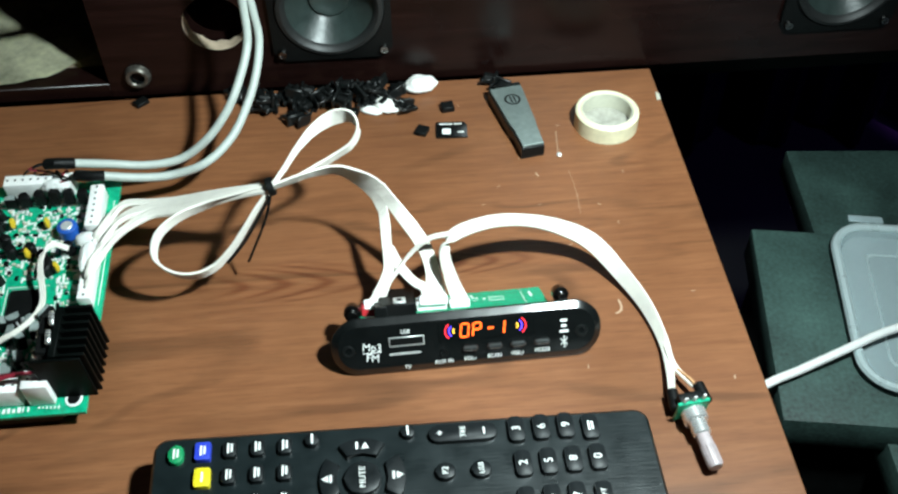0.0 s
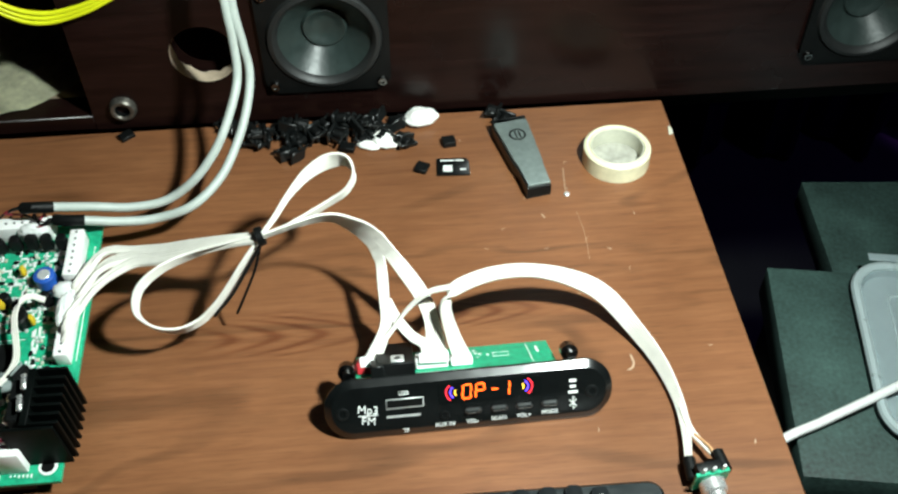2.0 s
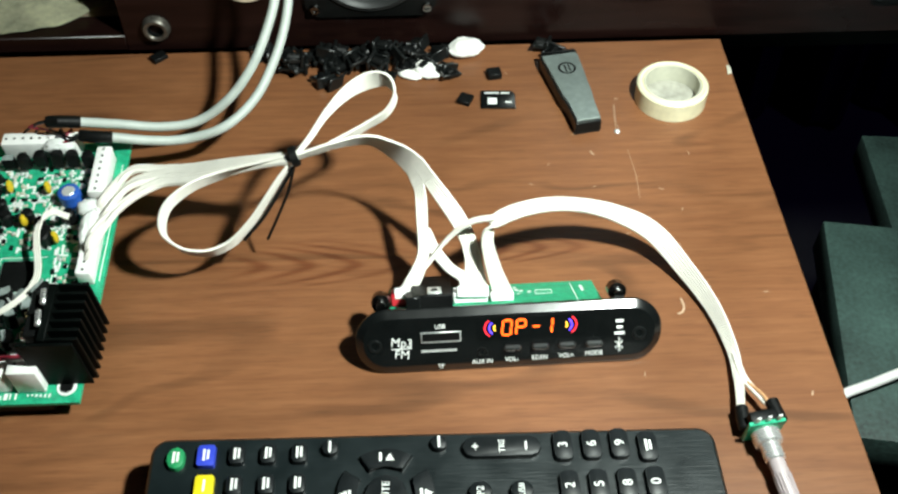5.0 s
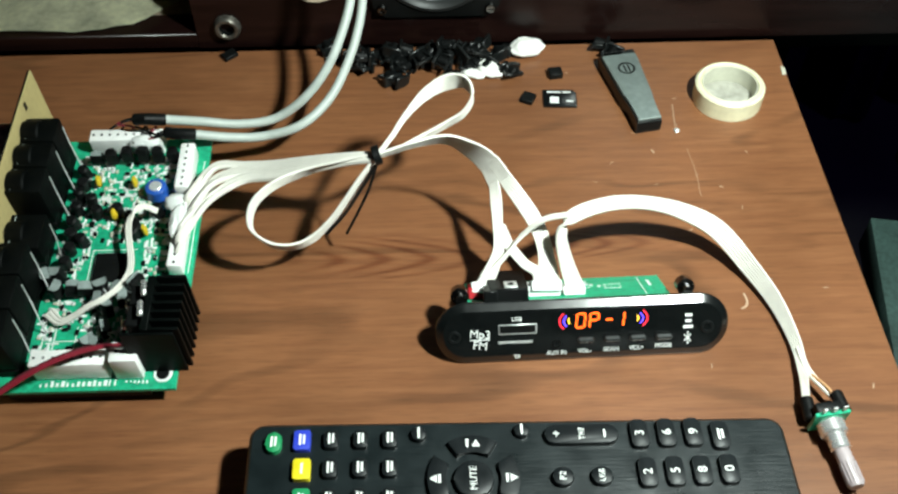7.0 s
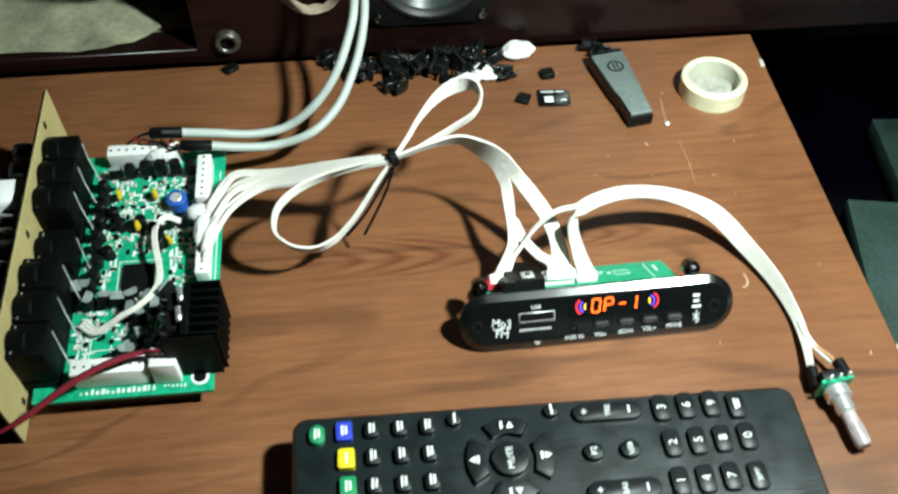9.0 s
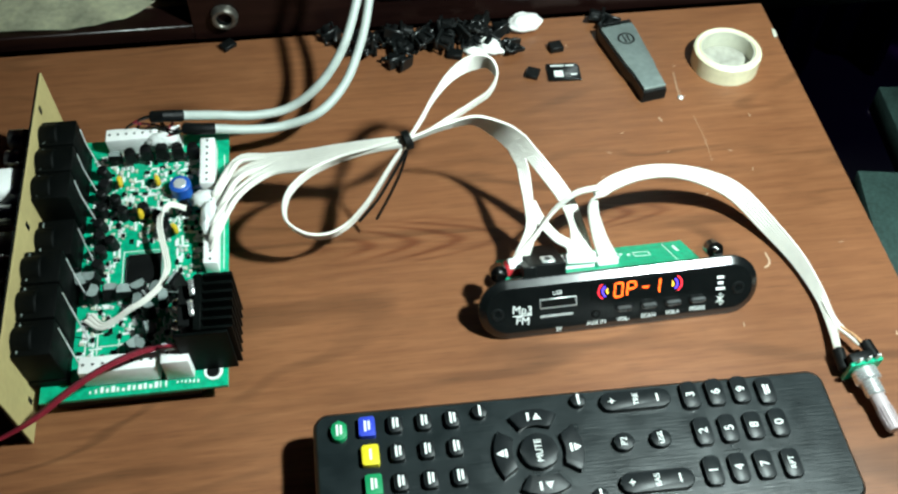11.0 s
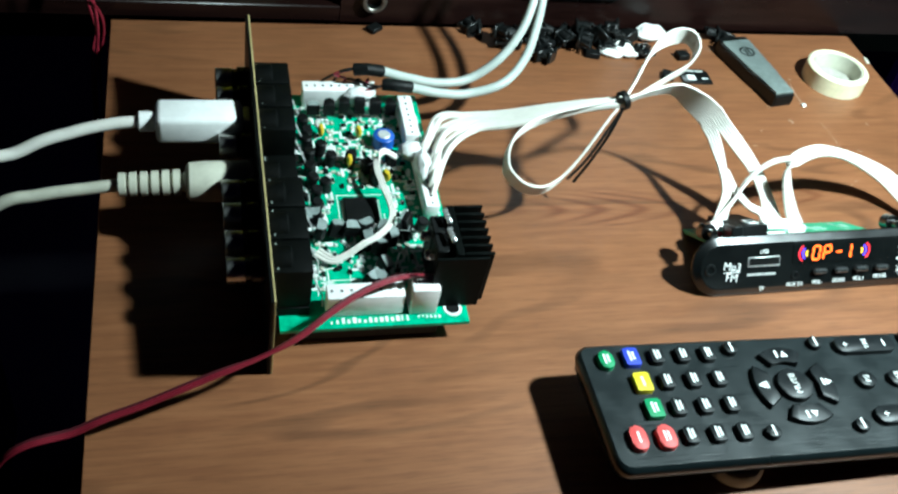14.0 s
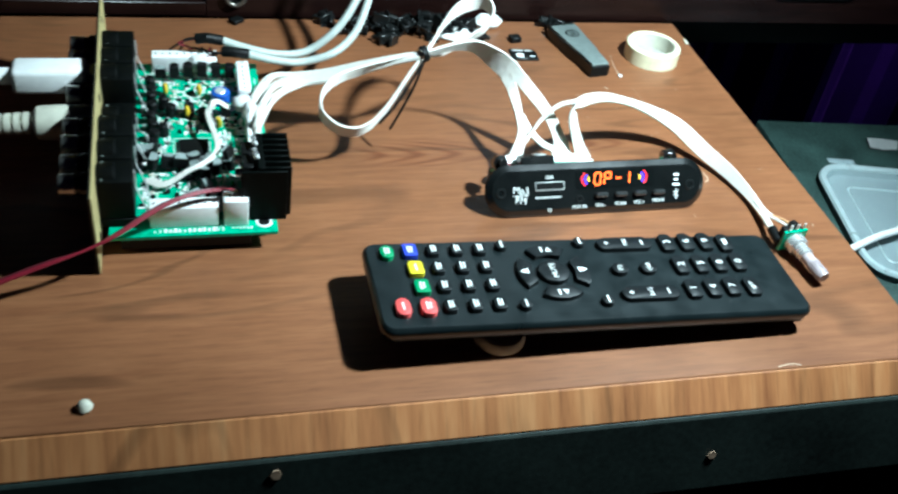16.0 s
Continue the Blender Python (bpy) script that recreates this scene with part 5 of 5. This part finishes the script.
# from the tie over to the player panel, where it splits
part("far_run", hanging([(-0.1830, -0.1182, 0.0462), (-0.1700, -0.1150, 0.0485), (-0.1580, -0.1115, 0.0480), (-0.1475, -0.1120, 0.0440), (-0.1405, -0.1150, 0.0398), (-0.1360, -0.1195, 0.0352)],
    [LEAN, LEAN, (0.02, -0.42, 0.9), (0.30, -0.28, 0.86), (0.48, -0.16, 0.80), (0.62, -0.05, 0.70)], 11, 0.00098, (0.4, 0.5, 0.75, 1, 1, 1)), WIRE_WHITE, harness)
part("left_strand", ribbon([(-0.1439, -0.1139, 0.0345), (-0.1408, -0.1192, 0.0302), (-0.1402, -0.1340, 0.0240), (-0.1405, -0.1430, 0.0185), (-0.1460, -0.1530, 0.0125)],
    [(0.51, -0.17, 0.84), (0.66, -0.05, 0.75), (1, 0.3, 0), (1, 0.2, 0), (1, 0, 0)], 5, 0.00098, 0.00052, spread=(1, 1, 0.8, 0.9, 1.2)), WIRE_WHITE, harness)
part("right_strand", ribbon([(-0.1413, -0.1147, 0.0388), (-0.1370, -0.1194, 0.0342), (-0.1265, -0.1325, 0.0245), (-0.1228, -0.1430, 0.0180), (-0.1225, -0.1530, 0.0130)],
    [(0.51, -0.17, 0.84), (0.66, -0.05, 0.75), (1, 0.2, 0.1), (1, 0, 0), (1, 0, 0)], 6, 0.00098, 0.00052, spread=(1, 1, 1, 1, 1.6)), WIRE_WHITE, harness)
part("cross_strand", ribbon([(-0.1395, -0.1345, 0.0240), (-0.1360, -0.1400, 0.0195), (-0.1310, -0.1455, 0.0160), (-0.1265, -0.1490, 0.0150), (-0.1255, -0.1530, 0.0130)],
    [(1, 0.4, 0), (0.8, 0.8, 0), (0.5, 1, 0), (0.8, 0.8, 0), (1, 0, 0)], 4, 0.0011, 0.00060), WIRE_WHITE, harness)
plug_end = part("plug", box(-0.0026, 0.0026, -0.0020, 0.0020, -0.003, 0.003, 0.0004, 1), WHITE, harness, "white wire plug")
plug_end.matrix_basis = pose(-0.1480, -0.1535, 0.0125, 35, 0, 0)
part("plug", box(-0.0055, 0.0055, -0.0020, 0.0020, -0.003, 0.003, 0.0004, 1), WHITE, harness, "white wire plug").matrix_basis = pose(-0.1235, -0.1540, 0.0130, 35, 0, 0)
# black tie with two tails
part("tie_band", lathe([(0.0030, -0.0012), (0.0033, -0.0014), (0.0037, -0.0010), (0.0037, 0.0010), (0.0033, 0.0014), (0.0030, 0.0012), (0.0030, -0.0012)], 20), MATTE_BLACK, harness, "black cable tie").matrix_basis = look((-0.1835, -0.1183, 0.0460), (-0.170, -0.115, 0.0490))
part("tie_tail", sweep(spline([(-0.1840, -0.1205, 0.0430), (-0.1890, -0.1240, 0.0360), (-0.1960, -0.1290, 0.0270), (-0.2035, -0.1325, 0.0195)], 6), 0.0006, 6), MATTE_BLACK, harness)
part("tie_tail", sweep(spline([(-0.1838, -0.1205, 0.0430), (-0.1870, -0.1225, 0.0330), (-0.1920, -0.1245, 0.0220), (-0.1968, -0.1252, 0.0115)], 6), 0.0006, 6), MATTE_BLACK, harness)

knob_lead = thing("volume_lead", pose(0, 0, 0), "white ribbon lead from the player panel to a volume knob", "cable")
part("lead_strip", ribbon([(-0.1130, -0.1545, 0.0130), (-0.1160, -0.1490, 0.0195), (-0.1180, -0.1425, 0.0285), (-0.1135, -0.1380, 0.0328), (-0.1000, -0.1310, 0.0310), (-0.0850, -0.1255, 0.0252), (-0.0700, -0.1245, 0.0190), (-0.0560, -0.1290, 0.0130), (-0.0455, -0.1420, 0.0070), (-0.0385, -0.1580, 0.0050), (-0.0355, -0.1750, 0.0042), (-0.0362, -0.1880, 0.0045), (-0.0385, -0.2000, 0.0055)],
    [(1, 0, 0), (1, 0.2, 0), (0.8, 0.6, 0.2), (0.2, 0.9, 0.2), (0.1, 1, 0.1), (0.1, 1, 0.0), (0.25, 0.9, 0.25), (0.5, 0.5, 0.6), (0.48, 0.16, 0.85), (0.45, 0.10, 0.88), (0.55, 0.1, 0.78), (0.9, 0, 0.4), (1, 0, 0.2)], 7, 0.00105, 0.00062, spread=(0.9, 0.75, 0.62, 0.76, 0.80, 0.86, 0.95, 1, 1, 0.85, 0.6, 0.45, 0.36)), WIRE_WHITE, knob_lead)
part("lead_branch", ribbon([(-0.1155, -0.1380, 0.0335), (-0.1240, -0.1378, 0.0310), (-0.1320, -0.1400, 0.0245), (-0.1390, -0.1460, 0.0190), (-0.1485, -0.1530, 0.0130)], [(0, 1, 0.2), (0, 1, 0.1), (0.4, 1, 0), (0.8, 0.6, 0), (1, 0.2, 0)], 2, 0.0012, 0.00066), WIRE_WHITE, knob_lead)
part("lead_branch", ribbon([(-0.0352, -0.1780, 0.0046), (-0.0345, -0.1880, 0.0052), (-0.0310, -0.1960, 0.0060), (-0.0275, -0.2030, 0.0065)], [(1, 0, 0.2)] * 4, 2, 0.0011, 0.00062), WIRE_WHITE, knob_lead)
part("branch_wire", sweep(spline([(-0.0340, -0.1900, 0.0056), (-0.0305, -0.1965, 0.0072), (-0.0290, -0.2030, 0.0075)], 6), 0.0006, 6), mat("orange_wire", (0.50, 0.28, 0.14), 0.45), knob_lead)
sleeve = part("sleeve", rod(0.0022, 0, 0.0085, 12, 0.0005), MATTE_BLACK, knob_lead, "black shrink sleeve")
sleeve.matrix_basis = look((-0.0387, -0.2075, 0.0050), (-0.0383, -0.1990, 0.0055)) @ pose(0, 0, 0, 180, 0, 0)
again(sleeve, look((-0.0272, -0.2065, 0.0070), (-0.0285, -0.1985, 0.0072)) @ pose(0, 0, 0, 180, 0, 0))

SHAFT = mat("pale_shaft", (0.40, 0.34, 0.35), 0.35)
# potentiometer: local z runs along its shaft
pot = thing("potentiometer", look((-0.0335, -0.2090, 0.0068), (-0.0302, -0.2345, 0.0052)) @ pose(0, 0, 0, 180, 0, 0), "small metal potentiometer with a pale knurled shaft", "potentiometer")
part("pot_board", box(-0.0060, 0.0060, -0.0052, 0.0052, -0.0012, 0.0002, 0.0002, 1), PCB, pot, "green carrier board")
part("pot_can", rod(0.0046, 0.0002, 0.0052, 24, 0.0006), CHROME, pot, "bright metal can")
part("pot_back", box(-0.0045, 0.0045, -0.0045, 0.0035, -0.0052, -0.0013, 0.0006), MATTE_BLACK, pot)
part("blue_clip", box(-0.0058, -0.0030, 0.0020, 0.0062, -0.0030, 0.0030, 0.0005, 1), BLUE, pot, "blue plastic clip")
part("bushing", rod(0.0033, 0.0045, 0.0105, 20, 0.0004), CHROME, pot, "bright threaded bushing")
shaft = part("shaft", lathe([(0.0027 - (0.0002 if k % 2 else 0), h) for k, h in enumerate((0.0100, 0.0110, 0.0120, 0.0130, 0.0140, 0.0150))] + [(0.0027, 0.0222), (0.0023, 0.0234), (0, 0.0234)], 24), SHAFT, pot, "pale knurled shaft")
ridge = part("ridge", box(0.0026, 0.0029, -0.0002, 0.0002, 0.0152, 0.0224), SHAFT, shaft)
for k in range(1, 16):
    again(ridge, pose(0, 0, 0, 0, 0, 22.5 * k))
for k in (-1, 0, 1):
    part("terminal", box(k * 0.0035 - 0.0006, k * 0.0035 + 0.0006, -0.0085, -0.0060, -0.0008, -0.0003), TIN, pot)

# grey signal cables that rise from the decoder board
GREY = (((-0.2690, -0.0815, 0.0320), (-0.2560, -0.0740, 0.0235), (-0.2420, -0.0705, 0.0185), (-0.2280, -0.0670, 0.0180), (-0.2150, -0.0635, 0.0260), (-0.2050, -0.0560, 0.0360), (-0.1985, -0.0450, 0.0460), (-0.1950, -0.0350, 0.0550), (-0.1950, -0.0290, 0.0680), (-0.1960, -0.0250, 0.0900), (-0.1970, -0.0100, 0.1600), (-0.1970, 0.0300, 0.2450)),
        ((-0.2575, -0.0850, 0.0270), (-0.2440, -0.0815, 0.0215), (-0.2310, -0.0785, 0.0190), (-0.2160, -0.0760, 0.0225), (-0.2045, -0.0650, 0.0270), (-0.1970, -0.0510, 0.0345), (-0.1925, -0.0390, 0.0430), (-0.1905, -0.0300, 0.0530), (-0.1915, -0.0270, 0.0650), (-0.1935, -0.0230, 0.0900), (-0.1930, -0.0080, 0.1600), (-0.1930, 0.0320, 0.2450)))
for k, line in enumerate(GREY):
    g = thing("signal_cable", pose(0, 0, 0), "thick grey-white screened cable rising in front of the speaker cabinet", "cable", "grey signal cables")
    part("jacket", sweep(spline(line, 10), 0.0019, 12), GREY_CABLE, g)
    a = Vector(line[0])
    d = (a - Vector(line[1])).normalized()
    part("shrink", sweep([a - d * 0.001, a + d * 0.004 + Vector((-0.003, 0, 0)), a + Vector((-0.0105, -0.0005 + 0.001 * k, 0.0008))], 0.0024, 10), MATTE_BLACK, g, "black shrink sleeve")
    for j in range(3):
        part("strand", sweep(spline([a + Vector((-0.0100, 0, 0.0008)), a + Vector((-0.0140 - 0.002 * j, -0.001, 0.0010 - 0.001 * j)), (-0.2900 + 0.004 * j + 0.009 * k, -0.0800, 0.0270), (-0.2930 + 0.004 * j + 0.010 * k, -0.0808, 0.0238)], 6), 0.0005, 6), (MATTE_BLACK, MATTE_BLACK, RED_WIRE)[j], g)

# red power wires
for k in range(3):
    o = 0.0008 * (k - 1)
    wire("power_wire", [(-0.2672, -0.1818, 0.0200 + 0.0003 * k), (-0.2690, -0.1825, 0.0236), (-0.2790, -0.1850 + o, 0.0255), (-0.2900, -0.1905 + o, 0.0262), (-0.3000, -0.1965 + o, 0.0245 + 0.0003 * k), (-0.3110, -0.2035 + o, 0.0215), (-0.3230, -0.2075 + o, 0.0180 - 0.0006 * k), (-0.3360, -0.2110 + o * 1.2, 0.0150), (-0.3560, -0.2160 + o * 1.2, 0.0100), (-0.3740, -0.2205 + o * 1.3, 0.0060), (-0.4000, -0.2270 + o, -0.0080), (-0.4150, -0.2300, -0.1200), (-0.4200, -0.2300, FLOOR_Z + 0.001)], 0.00055, (RED_WIRE, RED_WIRE, mat("dark_brown_wire", (0.07, 0.01, 0.015), 0.45))[k], "thin dark red power wire running off the table edge", group="power wires", n=8)

# plugs in the back plate
hd = thing("white_plug", pose(0, 0, 0), "white rectangular plug and cable pushed into the back plate", "plug")
part("plug_body", box(-0.3528, -0.3232, -0.1205, -0.1075, 0.0275, 0.0385, 0.0022, 3), WHITE, hd)
part("plug_metal", box(-0.3234, -0.3205, -0.1185, -0.1095, 0.0295, 0.0365, 0.0004, 1), TIN, hd)
part("collar", rod(0.0036, 0, 0.0060, 18, 0.0008), WHITE, hd).matrix_basis = pose(-0.3588, -0.1140, 0.0330, 0, 90, 0)
part("cable", sweep(spline([(-0.3585, -0.1140, 0.0330), (-0.3680, -0.1150, 0.0325), (-0.3800, -0.1175, 0.0310), (-0.3960, -0.1220, 0.0270), (-0.4300, -0.1330, 0.0080), (-0.4700, -0.1400, -0.1500), (-0.4800, -0.1400, FLOOR_Z + 0.003)], 10), 0.0021, 12), WIRE_WHITE, hd)
gr = thing("cream_plug", pose(0, 0, 0), "cream round plug with ribbed strain relief in the back plate", "plug")
part("plug_body", lathe([(0, 0), (0.0052, 0.0), (0.0066, 0.0012), (0.0070, 0.0060), (0.0071, 0.0205), (0.0060, 0.0220), (0, 0.0220)], 30), CREAM, gr).matrix_basis = pose(-0.3432, -0.1375, 0.0258, 0, 90, 0)
prof = [(0, 0)]
for k in range(6):
    prof += [(0.0040 + 0.0001 * k, k * 0.0035 + 0.0002), (0.0040 + 0.0001 * k, k * 0.0035 + 0.0024), (0.0031, k * 0.0035 + 0.0026), (0.0031, k * 0.0035 + 0.0034)]
part("strain_relief", lathe(prof + [(0.0040, 0.0215), (0, 0.0215)], 22), CREAM, gr, "ribbed cream strain relief").matrix_basis = pose(-0.3648, -0.1375, 0.0250, 0, 88, 0)
part("cable", sweep(spline([(-0.3642, -0.1375, 0.0250), (-0.3740, -0.1380, 0.0240), (-0.3900, -0.1390, 0.0222), (-0.4050, -0.1405, 0.0180), (-0.4400, -0.1470, -0.0080), (-0.4700, -0.1600, -0.1800), (-0.4750, -0.1600, FLOOR_Z + 0.003)], 10), 0.0021, 12), CREAM, gr)

# thin red wires that hang by the back corner of the table
rnd = random.Random(8)
for k in range(5):
    j = [rnd.uniform(-0.004, 0.004) for _ in range(8)]
    wire("hanging_wire", [(-0.392 + j[0], 0.000, 0.13), (-0.386 + j[1], -0.006, 0.060), (-0.381 + j[2], -0.010 + j[3], 0.028), (-0.3775 + j[4] * 0.5, -0.014 + j[5], 0.006), (-0.3815 + j[6] * 0.5, -0.018, -0.030), (-0.384, -0.020, -0.16 + 10 * j[7]), (-0.386, -0.020, FLOOR_Z + 0.001)], 0.0005, RED_WIRE, "thin dark red wire hanging by the table corner", group="hanging wires", n=6)

# ---- beside the table ----
low = thing("dark_block", pose(0.0335, -0.1690, FLOOR_Z, 0, 0, -10), "dark green-black board-topped stool beside the table", "stool")
part("block_top", box(0, 0.30, 0, 0.1200, -0.072 - FLOOR_Z - 0.020, -0.072 - FLOOR_Z, 0.0008), SLATE, low, "worn dark green board")
part("block_body", box(0.006, 0.29, 0.006, 0.114, 0, -0.072 - FLOOR_Z - 0.0205, 0.001), MATTE_BLACK, low)
far = thing("dark_block", pose(0.1010, 0.0230, FLOOR_Z, 0, 0, -5), "dark slate board lying behind the stool", "stool")
part("block_top", box(0, 0.34, -0.34, 0, -0.086 - FLOOR_Z - 0.018, -0.086 - FLOOR_Z, 0.0008), SLATE, far, "worn dark slate board")
part("block_body", box(0.03, 0.33, -0.33, -0.01, 0, -0.086 - FLOOR_Z - 0.0185, 0.001), MATTE_BLACK, far)


tray = thing("plastic_tray", pose(0.0720, -0.1590, -0.0718, 0, 0, -11), "clear plastic food tray with rounded rim on the dark stool", "tray")


def tray_rows(profile, floor):
    bm = bmesh.new()
    rows = [[bm.verts.new((x, y, z)) for x, y in round_rect(0.075, 0.053, 0.15 - 2 * inset, 0.108 - 2 * inset, max(0.004, 0.020 - inset), 7)] for inset, z in profile]
    for a, b in zip(rows, rows[1:] if floor else rows[1:] + rows[:1]):
        for k in range(len(a)):
            bm.faces.new((a[k], a[(k + 1) % len(a)], b[(k + 1) % len(b)], b[k]))
    if floor:
        bm.faces.new(rows[0][::-1])
        bm.faces.new(rows[-1])
    return bm


part("tray_shell", tray_rows(((0.0070, 0.0004), (0.0056, 0.0008), (0.0044, 0.0048), (0.0050, 0.0050), (0.0064, 0.0016), (0.0080, 0.0012)), True), CLEAR, tray, "clear plastic floor")
part("tray_rim", tray_rows(((0.0046, 0.0046), (0.0020, 0.0060), (0.0004, 0.0046), (0.0, 0.0050), (0.0008, 0.0066), (0.0026, 0.0072), (0.0044, 0.0058)), False), MILKY, tray, "milky rolled rim")
part("tray_ridge", tray_rows(((0.0180, 0.0013), (0.0186, 0.0020), (0.0192, 0.0013)), False), MILKY, tray, "raised ridge in the tray floor")
part("tray_tab", box(0.012, 0.030, 0.1072, 0.1120, 0.0056, 0.0064, 0.0003, 1), CLEAR, tray)
wire("white_cable", [(-0.030, -0.182, -0.125), (0.000, -0.166, -0.085), (0.0252, -0.1545, -0.0680), (0.0480, -0.1465, -0.0662), (0.0680, -0.1400, -0.0640), (0.0900, -0.1325, -0.0622), (0.1050, -0.1285, -0.0620), (0.1500, -0.1150, -0.0622), (0.2200, -0.1000, -0.0640), (0.3600, -0.0800, -0.0690), (0.4700, -0.0800, -0.2000), (0.4800, -0.0800, FLOOR_Z + 0.003)], 0.0021, WHITE, "white cable lying across the stool and tray", n=12)
scrap = bmesh.new()
vs = [scrap.verts.new((x, y, 0.0010 + 0.0012 * math.sin(9 * i))) for i, (x, y) in enumerate(((-0.012, -0.004), (-0.004, -0.008), (0.009, -0.006), (0.013, 0.001), (0.004, 0.008), (-0.009, 0.006)))]
scrap.faces.new(vs)
bmesh.ops.solidify(scrap, geom=list(scrap.faces), thickness=0.0004)
s = link_mesh("paper_scrap", scrap, WHITE, False)
s.location = (0.180, -0.0120, -0.0848)
tagged(s, "torn scrap of white paper on the dark board", "paper")
